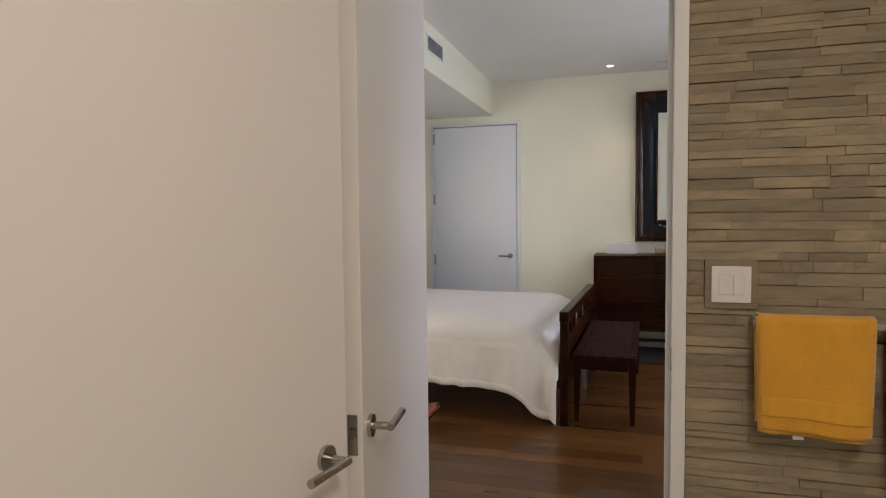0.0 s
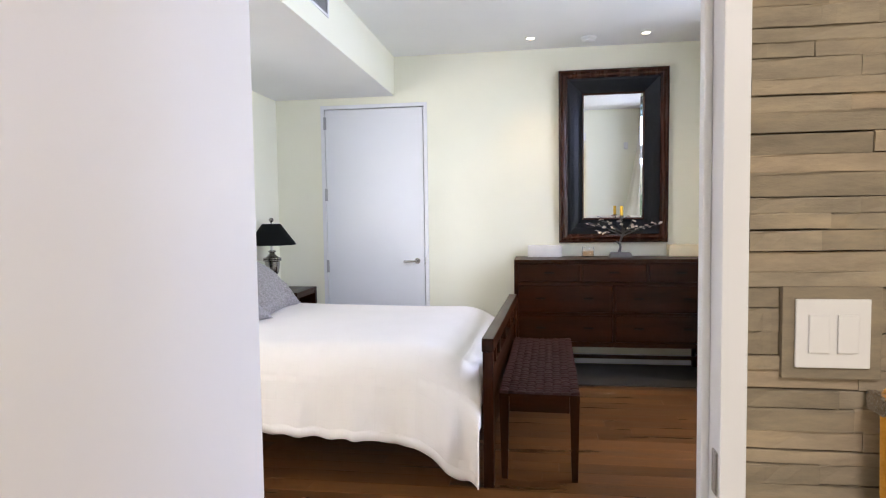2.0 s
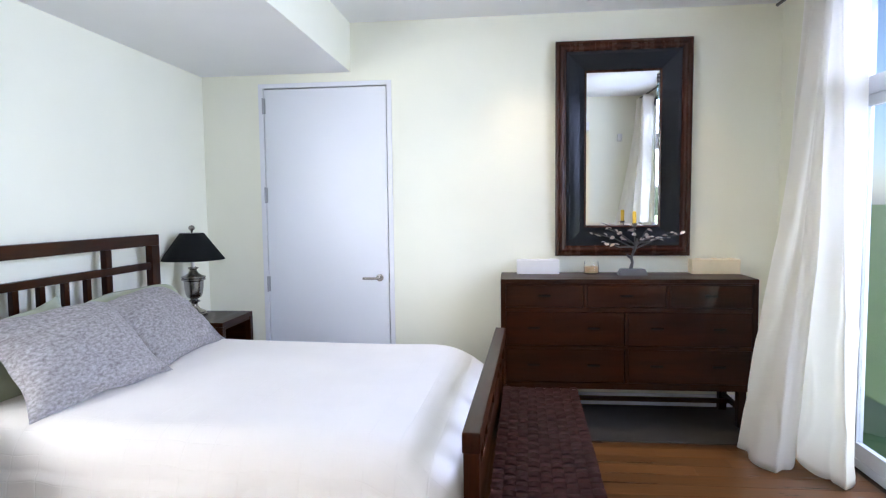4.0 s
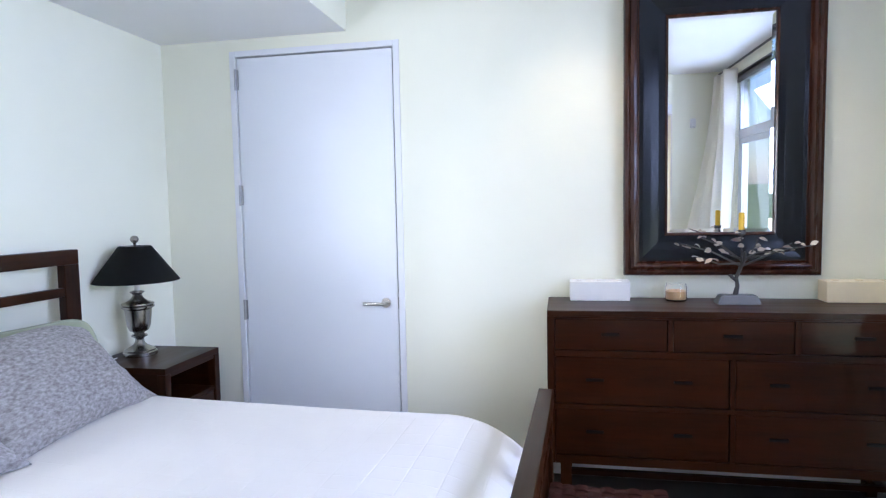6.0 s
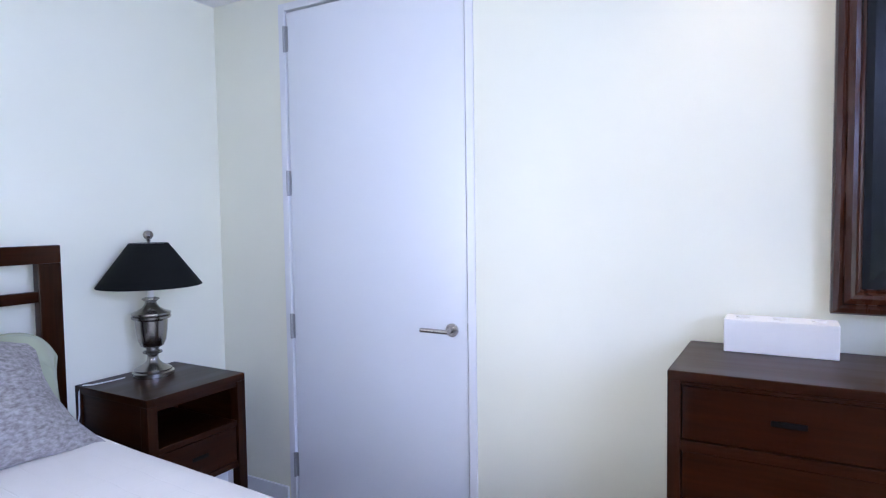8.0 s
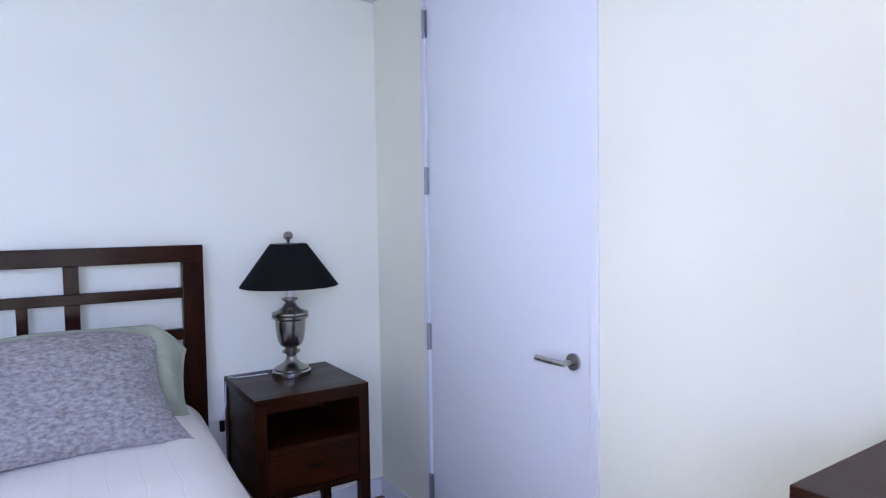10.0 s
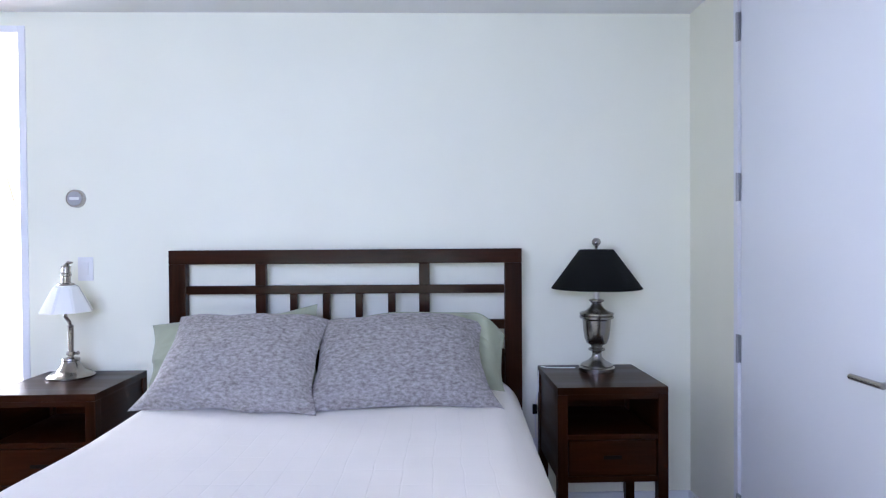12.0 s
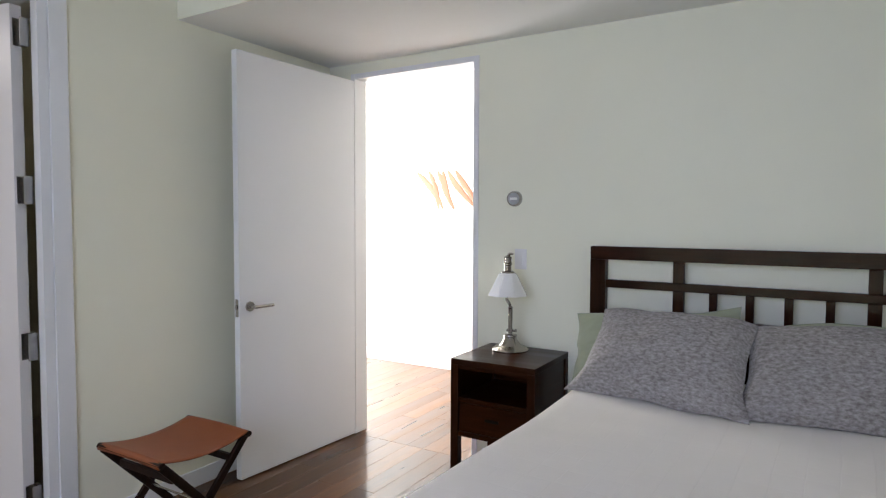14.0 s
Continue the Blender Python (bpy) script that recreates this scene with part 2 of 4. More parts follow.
# ---- building helpers ----
def finish(name, bm, mat, parent=None, label="", smooth=False):
    me = bpy.data.meshes.new(name)
    bmesh.ops.recalc_face_normals(bm, faces=bm.faces)
    bm.to_mesh(me)
    bm.free()
    me.materials.append(mat)
    if smooth:
        me.polygons.foreach_set("use_smooth", [True] * len(me.polygons))
        me.set_sharp_from_angle(angle=radians(35))
    ob = new(name, me)
    if parent:
        ob.parent = parent
    if label:
        ob["label"] = label
    return ob


part = finish


def thing(name, at, label, category, rz=0, group="", kind=""):
    ob = new(name)
    ob.empty_display_size = 0.1
    ob.matrix_world = pose(*at, 0, 0, rz)
    return tagged(ob, label, category, group, kind)


def add_box(bm, x0, x1, y0, y1, z0, z1, bevel=0.0):
    r = bmesh.ops.create_cube(bm, size=1)
    vs = r["verts"]
    for v in vs:
        v.co = Vector(((x0 + x1) / 2 + v.co.x * (x1 - x0), (y0 + y1) / 2 + v.co.y * (y1 - y0), (z0 + z1) / 2 + v.co.z * (z1 - z0)))
    if bevel:
        es = list({e for v in vs for e in v.link_edges})
        bmesh.ops.bevel(bm, geom=es, offset=bevel, segments=2, affect="EDGES", profile=0.6)
    return bm


def box(name, ext, mat, parent=None, bevel=0.003, label=""):
    return finish(name, add_box(bmesh.new(), *ext, bevel), mat, parent, label)


def structure(name, ext, mat, label, category="wall", bevel=0.0):
    return tagged(box(name, ext, mat, None, bevel), label, category, kind="structure")


def slabs(name, exts, mat, label, category="wall"):
    bm = bmesh.new()
    for e in exts:
        add_box(bm, *e)
    return tagged(finish(name, bm, mat), label, category, kind="structure")


def add_lathe(bm, prof, n=40, at=(0, 0, 0)):
    rings = []
    for r, z in prof:
        rings.append([bm.verts.new((at[0] + r * math.cos(2 * math.pi * k / n), at[1] + r * math.sin(2 * math.pi * k / n), at[2] + z)) for k in range(n)])
    for a, b in zip(rings, rings[1:]):
        for k in range(n):
            bm.faces.new((a[k], a[(k + 1) % n], b[(k + 1) % n], b[k]))
    for ring in (rings[0], rings[-1]):
        bm.faces.new(ring)
    return bm


def lathe(name, prof, mat, parent=None, at=(0, 0, 0), n=40, label=""):
    return finish(name, add_lathe(bmesh.new(), prof, n, at), mat, parent, label, True)


def add_tube(bm, pts, radii, n=8):
    """A tube along points, with a radius at each."""
    pts = [Vector(p) for p in pts]
    rings = []
    for i, p in enumerate(pts):
        d = (pts[min(i + 1, len(pts) - 1)] - pts[max(i - 1, 0)]).normalized()
        side = d.cross(Vector((0, 0, 1)) if abs(d.z) < 0.9 else Vector((1, 0, 0))).normalized()
        up = side.cross(d)
        r = radii[i] if isinstance(radii, (list, tuple)) else radii
        rings.append([bm.verts.new(p + side * r * math.cos(2 * math.pi * k / n) + up * r * math.sin(2 * math.pi * k / n)) for k in range(n)])
    for a, b in zip(rings, rings[1:]):
        for k in range(n):
            bm.faces.new((a[k], a[(k + 1) % n], b[(k + 1) % n], b[k]))
    bm.faces.new(rings[0])
    bm.faces.new(rings[-1])
    return bm


def tube(name, pts, radii, mat, parent=None, n=10, label=""):
    return finish(name, add_tube(bmesh.new(), pts, radii, n), mat, parent, label, True)


def beam(name, a, b, w, t, mat, parent, w2=None, bevel=0.003):
    """A straight bar from a to b; w across x-ish side, t across the other."""
    a, b = Vector(a), Vector(b)
    d = (b - a).normalized()
    side = d.cross(Vector((0, 1, 0))).normalized()
    other = d.cross(side)
    bm = bmesh.new()
    lo = []
    hi = []
    for sx, sy in ((-1, -1), (1, -1), (1, 1), (-1, 1)):
        lo.append(bm.verts.new(a + side * sx * w / 2 + other * sy * t / 2))
        hi.append(bm.verts.new(b + side * sx * (w2 or w) / 2 + other * sy * t / 2))
    bm.faces.new(lo), bm.faces.new(hi)
    for k in range(4):
        bm.faces.new((lo[k], lo[(k + 1) % 4], hi[(k + 1) % 4], hi[k]))
    bmesh.ops.bevel(bm, geom=bm.edges[:], offset=bevel, segments=1, affect="EDGES")
    return finish(name, bm, mat, parent)


def taper_leg(name, x, y, top, w0, w1, mat, parent, curve=0.0, cx=0, cy=0):
    """A square leg narrowing to the floor, its foot swept outwards."""
    bm = bmesh.new()
    rings = []
    for k in range(9):
        f = k / 8
        w = w0 + (w1 - w0) * f
        sw = curve * max(0, f - 0.45) ** 2
        ox, oy = x + cx * sw, y + cy * sw
        rings.append([bm.verts.new((ox + sx * w / 2, oy + sy * w / 2, top * (1 - f))) for sx, sy in ((-1, -1), (1, -1), (1, 1), (-1, 1))])
    for a, b in zip(rings, rings[1:]):
        for k in range(4):
            bm.faces.new((a[k], a[(k + 1) % 4], b[(k + 1) % 4], b[k]))
    bm.faces.new(rings[0]), bm.faces.new(rings[-1])
    return finish(name, bm, mat, parent)


def sheet(name, nu, nv, f, mat, parent=None, thick=0.0, uv=None, label=""):
    """A cloth of nu x nv cells from f(u, v), with thickness."""
    bm = bmesh.new()
    g = [[bm.verts.new(f(i / nu, j / nv)) for j in range(nv + 1)] for i in range(nu + 1)]
    lay = bm.loops.layers.uv.new("UVMap")
    for i in range(nu):
        for j in range(nv):
            fc = bm.faces.new((g[i][j], g[i + 1][j], g[i + 1][j + 1], g[i][j + 1]))
            if uv:
                for lp, (a, b) in zip(fc.loops, ((i, j), (i + 1, j), (i + 1, j + 1), (i, j + 1))):
                    lp[lay].uv = uv(a / nu, b / nv)
    me = bpy.data.meshes.new(name)
    bm.normal_update()
    bm.to_mesh(me)
    bm.free()
    me.materials.append(mat)
    me.polygons.foreach_set("use_smooth", [True] * len(me.polygons))
    ob = new(name, me)
    if thick:
        md = ob.modifiers.new("thickness", "SOLIDIFY")
        md.thickness, md.offset = thick, 0
    if parent:
        ob.parent = parent
    if label:
        ob["label"] = label
    return ob


# ---- structure ----
W, E_, S_, N_ = -3.1, 1.25, 3.05, 7.6
CEIL, SOFF, DH = 2.93, 2.56, 2.46
tagged(finish("wall_north", (lambda b: [add_box(b, *e) for e in (
    (W - 0.12, -2.64, N_, N_ + 0.14, 0, 3.0), (-1.582, E_ + 0.14, N_, N_ + 0.14, 0, 3.0), (-2.64, -1.582, N_, N_ + 0.14, DH + 0.03, 3.0),
    (-2.64, -1.582, N_ + 0.10, N_ + 0.14, 0, DH + 0.03))] and b)(bmesh.new()), M_WALL), "pale cream painted bedroom wall behind the dresser", "wall", kind="structure")
slabs("wall_west", ((W - 0.12, W, 4.235, N_, 0, 3.0), (W - 0.12, W, S_, 3.245, 0, 3.0), (W - 0.12, W, 3.245, 4.235, DH + 0.03, 3.0)), M_WALL, "pale cream painted wall behind the bed")
slabs("wall_south", ((W - 0.12, -1.24, 2.945, S_, 0, 3.0), (-0.205, E_, 2.945, S_, 0, 3.0), (-1.24, -0.205, 2.945, S_, DH + 0.03, 3.0)), M_WALL, "pale cream painted wall with the bathroom doorway")
WY0, WY1, WZ1 = 3.56, 6.70, 2.80
slabs("wall_east", ((E_, E_ + 0.14, WY1, N_, 0, 3.0), (E_, E_ + 0.14, -1.2, WY0, 0, 3.0), (E_, E_ + 0.14, WY0, WY1, WZ1, 3.0)), M_WALL, "pale cream wall round the tall window")
slabs("ceiling", ((W - 0.12, E_ + 0.14, -1.3, N_ + 0.14, CEIL + 0.0, CEIL + 0.12),), M_CEIL, "flat white painted ceiling", "ceiling")
slabs("soffit", ((W, -1.9, S_, N_, SOFF, CEIL - 0.001),), M_CEIL, "dropped white painted soffit above the bed", "soffit")
structure("trim_soffit", (-1.8995, -1.896, S_ + 0.0005, N_ - 0.0005, SOFF + 0.0005, CEIL - 0.0005), M_WALL, "pale cream painted upright face of the soffit", "soffit")
slabs("floor", ((-5.2, E_ + 0.14, S_ - 0.11, N_ + 0.14, -0.12, -0.012), (-5.2, W - 0.12, 0.4, S_ - 0.11, -0.12, -0.012)), M_SUB, "dark subfloor beneath the hardwood boards", "floor")
slabs("floor_bath", ((-3.0, E_, -1.3, S_ - 0.111, -0.12, 0.0),), M_TILE, "grey stone tiled bathroom floor", "floor")
slabs("wall_bath", ((-2.5, -2.4, -1.3, 2.945, 0, 3.0), (-2.4, E_, -1.3, -1.2, 0, 3.0), (-2.4, -1.19, 0.90, 1.03, 0, 3.0)), M_WALL, "plain painted bathroom wall")
slabs("wall_hall", ((-5.15, -5.03, 0.4, N_, 0, 3.0), (-5.03, W - 0.12, N_, N_ + 0.12, 0, 3.0), (-5.03, -4.95, 0.4, 0.52, 0, 3.0), (-3.4, -2.98, 0.4, 0.52, 0, 3.0),
                    (-4.95, -3.4, 0.4, 0.52, 2.75, 3.0), (W - 0.12, W, 0.52, 2.945, 0, 3.0)), M_CEIL, "white painted hallway wall in bright daylight")
slabs("ceiling_hall", ((-5.15, W - 0.12, 0.4, N_ + 0.12, CEIL, CEIL + 0.12),), M_CEIL, "white hallway ceiling", "ceiling")
slabs("backing_stone", ((-0.203, E_, 2.93, 2.945, 0, CEIL), (-2.4, -1.24, 2.93, 2.945, 0, CEIL)), M_GROUT, "dark bed behind the stacked stone strips", "wall")

for nm, e in (("baseboard", (-1.57, E_, N_ - 0.014, N_ - 0.0005, 0, 0.095)), ("baseboard", (W, -2.652, N_ - 0.014, N_ - 0.0005, 0, 0.095)),
              ("baseboard", (W + 0.0005, W + 0.014, 4.275, N_ - 0.015, 0, 0.095)), ("baseboard", (W, -1.325, S_ + 0.0005, S_ + 0.014, 0, 0.095)),
              ("baseboard", (-0.11, E_ - 0.02, S_ + 0.0005, S_ + 0.014, 0, 0.095)), ("baseboard", (E_ - 0.014, E_ - 0.0005, WY1 + 0.06, N_ - 0.016, 0, 0.095)),
              ("baseboard", (-5.03, -5.016, 0.54, N_, 0, 0.11))):
    structure(nm, e, M_TRIM, "white painted baseboard along the wall", "baseboard", 0.003)


def trims(name, exts, label):
    t = thing(name, (0, 0, 0), label, "door frame", kind="structure")
    for nm, e in exts:
        box(nm, e, M_TRIM, t, 0.003)


trims("trim_north", (("jamb", (-2.64, -2.603, N_ - 0.006, N_ + 0.10, 0, DH + 0.03)), ("jamb", (-1.619, -1.582, N_ - 0.006, N_ + 0.10, 0, DH + 0.03)),
                     ("head", (-2.603, -1.619, N_ - 0.006, N_ + 0.10, DH - 0.005, DH + 0.03))), "slim white door frame in the cream wall")
trims("trim_hall", (("jamb", (W - 0.12, W + 0.008, 4.20, 4.235, 0, DH + 0.03)), ("jamb", (W - 0.12, W + 0.008, 3.245, 3.28, 0, DH + 0.03)),
                    ("head", (W - 0.12, W + 0.008, 3.28, 4.20, DH - 0.005, DH + 0.03))), "slim white frame of the hallway doorway")
trims("trim_bath", (("jamb", (-0.25, -0.205, 2.895, S_ + 0.004, 0, DH + 0.03)), ("jamb", (-1.24, -1.195, 3.0, S_ + 0.004, 0, DH + 0.03)),
                    ("head", (-1.195, -0.25, 2.895, S_ + 0.004, DH - 0.005, DH + 0.03)), ("stop", (-0.266, -0.25, 2.96, 2.99, 0, DH - 0.005)),
                    ("casing", (-1.32, -1.24, S_, S_ + 0.012, 0, DH + 0.11)), ("casing", (-0.205, -0.125, S_, S_ + 0.012, 0, DH + 0.11)),
                    ("casing", (-1.24, -0.205, S_, S_ + 0.012, DH + 0.031, DH + 0.11)), ("strike", (-0.2525, -0.2495, 2.905, 2.935, 0.90, 0.98))), "white painted bathroom door frame with a latch strike")
bpy.data.objects["strike"].data.materials[0] = M_STEEL


# ---- doors ----
def lever(parent, x, y, z, out, mirrored=1, mat=M_STEEL):
    """Round rose, neck and straight grip towards the hinge; out is +1 or -1 across the leaf."""
    h = tube("door_handle", [(x, y, z), (x, y + out * 0.010, z)], [0.0285, 0.0285], mat, parent, 28, "brushed steel lever on a round rose")
    tube("neck", [(x, y + out * 0.010, z), (x, y + out * 0.05, z), (x - mirrored * 0.006, y + out * 0.058, z)], [0.010, 0.010, 0.0098], mat, h, 14)
    tube("grip", [(x + mirrored * 0.010, y + out * 0.056, z), (x - mirrored * 0.03, y + out * 0.057, z), (x - mirrored * 0.125, y + out * 0.057, z)], [0.0098, 0.0098, 0.0098], mat, h, 14)


def hinge(parent, x, y, z, out, wide=0.03):
    bm = bmesh.new()
    add_tube(bm, [(x, y + out * 0.006, z - 0.062), (x, y + out * 0.006, z + 0.062)], 0.0075, 12)
    for k in range(3):
        add_tube(bm, [(x, y + out * 0.006, z - 0.033 + k * 0.033), (x, y + out * 0.006, z - 0.031 + k * 0.033)], 0.0083, 12)
    add_box(bm, x - wide * 0.25, x + wide, y - 0.001 if out > 0 else y - 0.002, y + 0.002 if out > 0 else y + 0.001, z - 0.06, z + 0.06)
    finish("hinge", bm, M_HINGE, parent, "brushed steel butt hinge")


def door(name, at, rz, w, h, y0, y1, mat, label, handles, latch=True, hz=0.915, back=0.068):
    d = thing(name, at, label, "door", rz, kind="structure")
    box("leaf", (0.003, w, y0, y1, 0.008, h), mat, d, 0.0025)
    if handles:
        lever(d, w - back, y1, hz, 1)
        lever(d, w - back, y0, hz, -1)
    if latch:
        box("latch_plate", (w - 0.0005, w + 0.0015, (y0 + y1) / 2 - 0.0125, (y0 + y1) / 2 + 0.0125, hz - 0.055, hz + 0.045), M_STEEL, d, 0.0005, "steel latch plate")
        box("latch_bolt", (w + 0.001, w + 0.009, (y0 + y1) / 2 - 0.006, (y0 + y1) / 2 + 0.007, hz - 0.012, hz + 0.012), M_NICKEL, d, 0.001)
    return d


HZ = (0.22, 0.92, 1.625, 2.32)
d1 = door("door_1", (-2.600, N_ + 0.05, 0), 0, 0.974, 2.447, -0.045, 0.0, M_DOOR, "closed tall flush white door with steel lever", False, False)
lever(d1, 0.977 - 0.075, -0.045, 0.97, -1)
box("strike_lip", (0.9775, 0.9815, -0.052, -0.046, 0.935, 1.005), M_STEEL, d1, 0.0005, "steel strike lip")
for z in HZ:
    hinge(d1, -0.004, -0.050, z, -1, 0.018)
d2 = door("door_2", (-3.087, 3.283, 0), -3.3, 0.955, 2.44, -0.045, 0.0, M_TRIM, "open flush white door standing against the wall", True, True, 1.0)
for z in HZ:
    hinge(d2, 0.0, -0.047, z, -1, 0.02)
d3 = door("door_3", (-1.142, 2.952, 0), -81.2, 0.922, 2.44, -0.045, 0.006, M_BATHDOOR, "open flush white bathroom door with steel lever", True, True, 0.915, 0.060)
for z in HZ:
    b = bmesh.new()
    add_tube(b, [(-0.004, -0.053, z - 0.06), (-0.004, -0.053, z + 0.06)], 0.0075, 12)
    add_box(b, 0.0005, 0.0030, -0.047, -0.004, z - 0.06, z + 0.06)
    finish("hinge", b, M_STEEL, d3, "dull steel butt hinge")
    box("hinge_plate", (-1.1945, -1.157, 2.984, 2.9885, z - 0.062, z + 0.062), M_HINGE, None, 0.0005)
for ob in [o for o in scene.objects if o.name.startswith("hinge_plate")]:
    ob.parent = bpy.data.objects["trim_bath"]
d4 = door("door_4", (-1.1625, 1.0457, 0), 81.4, 0.967, 2.44, 0.0, 0.045, M_BATHDOOR, "open flush off-white door beside the bathroom door", True, False, 0.90, 0.085)


# ---- window and outdoors ----
win = thing("window_1", (0, 0, 0), "tall pale aluminium window with sliding glass door and transom", "window", kind="structure")
FX0, FX1 = E_ + 0.03, E_ + 0.11
fr = []
for nm, e in (("frame", (FX0, FX1, WY0, WY0 + 0.06, 0, WZ1)), ("frame", (FX0, FX1, WY1 - 0.06, WY1, 0, WZ1)), ("frame", (FX0, FX1, WY0 + 0.06, WY1 - 0.06, WZ1 - 0.06, WZ1)),
              ("frame", (FX0, FX1, WY0 + 0.06, WY1 - 0.06, 0, 0.05)), ("transom", (FX0 - 0.01, FX1, WY0 + 0.06, WY1 - 0.06, 2.10, 2.20)),
              ("mullion", (FX0, FX1, 4.68, 4.74, 2.20, WZ1 - 0.06)), ("mullion", (FX0, FX1, 5.68, 5.74, 2.20, WZ1 - 0.06))):
    box(nm, e, M_FRAME, win, 0.004)
for k, (a, b, dx) in enumerate(((WY0 + 0.06, 4.73, 0.0), (4.69, 5.73, 0.035), (5.69, WY1 - 0.06, 0.0))):
    s = box("sliding_panel", (FX0 + 0.005 + dx, FX0 + 0.04 + dx, a, a + 0.06, 0.05, 2.10), M_FRAME, win, 0.003)
    for e in ((FX0 + 0.005 + dx, FX0 + 0.04 + dx, b - 0.06, b, 0.05, 2.10), (FX0 + 0.005 + dx, FX0 + 0.04 + dx, a + 0.06, b - 0.06, 2.04, 2.10), (FX0 + 0.005 + dx, FX0 + 0.04 + dx, a + 0.06, b - 0.06, 0.05, 0.14)):
        box("rail", e, M_FRAME, s, 0.003)
    g = box("pane", (FX0 + 0.019 + dx, FX0 + 0.025 + dx, a + 0.06, b - 0.06, 0.14, 2.04), M_GLASS, s, 0.0)
    g.visible_shadow = False
for a, b in ((WY0 + 0.06, 4.68), (4.74, 5.68), (5.74, WY1 - 0.06)):
    g = box("pane", (FX0 + 0.03, FX0 + 0.036, a, b, 2.20, WZ1 - 0.06), M_GLASS, win, 0.0)
    g.visible_shadow = False
blind = thing("roller_blind", (E_ + 0.01, 0, WZ1 - 0.02), "dark grey roller blind rolled up above the window", "blind")
tube("roll", [(0, WY0 + 0.03, -0.035), (0, WY1 - 0.03, -0.035)], 0.032, M_BRONZE, blind, 16)
box("valance", (-0.04, 0.012, WY0 + 0.01, WY1 - 0.01, 0.0, 0.018), M_BRONZE, blind, 0.002)
# Assumed window, never in view, set behind the hall lamp.
hw = thing("window_2", (0, 0, 0), "assumed tall hallway window with a pale frame, out of view", "window", kind="structure")
for e in ((-4.95, -4.89, 0.42, 0.5, 0, 2.75), (-3.46, -3.4, 0.42, 0.5, 0, 2.75), (-4.89, -3.46, 0.42, 0.5, 0, 0.06), (-4.89, -3.46, 0.42, 0.5, 2.69, 2.75)):
    box("frame", e, M_FRAME, hw, 0.004)
g = box("pane", (-4.89, -3.46, 0.455, 0.461, 0.06, 2.69), M_GLASS, hw, 0.0)
g.visible_shadow = False

bm = bmesh.new()
for x0, x1, y0, y1 in ((-400, 400, -400, 400),):
    vs = [bm.verts.new(c) for c in ((x0, y0, -0.25), (x1, y0, -0.25), (x1, y1, -0.25), (x0, y1, -0.25))]
    bm.faces.new(vs)
tagged(finish("ground", bm, M_LAWN), "green lawn stretching away outside the window", "ground", kind="structure")


def tree(at, h, seed):
    rnd = random.Random(seed)
    t = thing("tree", at, "leafy green garden tree outside the window", "tree", group="garden trees")
    b = bmesh.new()
    add_tube(b, [(0, 0, -0.1), (0.05, 0.03, h * 0.25), (-0.04, 0.06, h * 0.5), (0.05, 0, h * 0.8)], [0.17, 0.13, 0.10, 0.03], 10)
    tips = []
    for k in range(9):
        a, z = k * 2.4 + rnd.random(), h * (0.28 + 0.055 * k)
        r = h * (0.30 - 0.02 * k)
        p = (math.cos(a) * r, math.sin(a) * r, z + r * 0.5)
        add_tube(b, [(0, 0.02, z), (p[0] * 0.5, p[1] * 0.5, z + r * 0.2), p], [0.06, 0.04, 0.012], 6)
        tips.append(Vector(p))
    finish("trunk", b, M_BARK, t)
    verts, faces = [], []
    for k in range(5200):
        c = rnd.choice(tips)
        p = c + Vector((rnd.gauss(0, 1), rnd.gauss(0, 1), rnd.gauss(0, 0.8))) * h * 0.085
        u = Vector((rnd.gauss(0, 1), rnd.gauss(0, 1), rnd.gauss(0, 1))).normalized()
        w = u.cross(Vector((rnd.gauss(0, 1), rnd.gauss(0, 1), 1))).normalized()
        s = rnd.uniform(0.05, 0.10)
        i = len(verts)
        verts += [p - u * s, p + w * s * 0.5, p + u * s, p - w * s * 0.5]
        faces.append((i, i + 1, i + 2, i + 3))
    me = bpy.data.meshes.new("crown")
    me.from_pydata(verts, [], faces)
    me.materials.append(M_LEAF)
    o = new("crown", me)
    o.parent = t


for k, (x, y, h) in enumerate(((9.5, 2.0, 6.5), (11.5, 5.8, 7.5), (9.0, 9.6, 6.0), (14.0, -2.5, 8.0), (7.0, -3.5, 6.0))):
    tree((x, y, -0.25), h, k)


# ---- ceiling fittings ----
for lx, ly in ((-0.6, 7.22), (0.37, 7.24)):
    t = thing("recessed_downlight", (lx, ly, CEIL), "small lit recessed downlight in the ceiling", "ceiling light", group="ceiling downlights")
    b = bmesh.new()
    add_lathe(b, [(0.032, 0.0), (0.050, 0.0), (0.050, -0.004), (0.034, -0.007), (0.032, -0.001)], 28)
    finish("trim_ring", b, M_PLASTIC, t, "", True)
    lathe("lens", [(0.001, -0.0015), (0.031, -0.0015), (0.031, -0.004), (0.001, -0.0045)], M_LAMPGLOW, t, n=24)
t = thing("smoke_detector", (-0.1, 7.3, CEIL), "round white smoke detector on the ceiling", "smoke detector")
lathe("base", [(0.065, 0), (0.065, -0.012), (0.055, -0.02)], M_PLASTIC, t)
lathe("cap", [(0.054, -0.0195), (0.052, -0.034), (0.035, -0.044), (0.001, -0.046)], M_PLASTIC, t)
t = thing("air_vent", (-1.896, 5.475, 2.775), "white slatted air vent in the soffit face", "air vent")
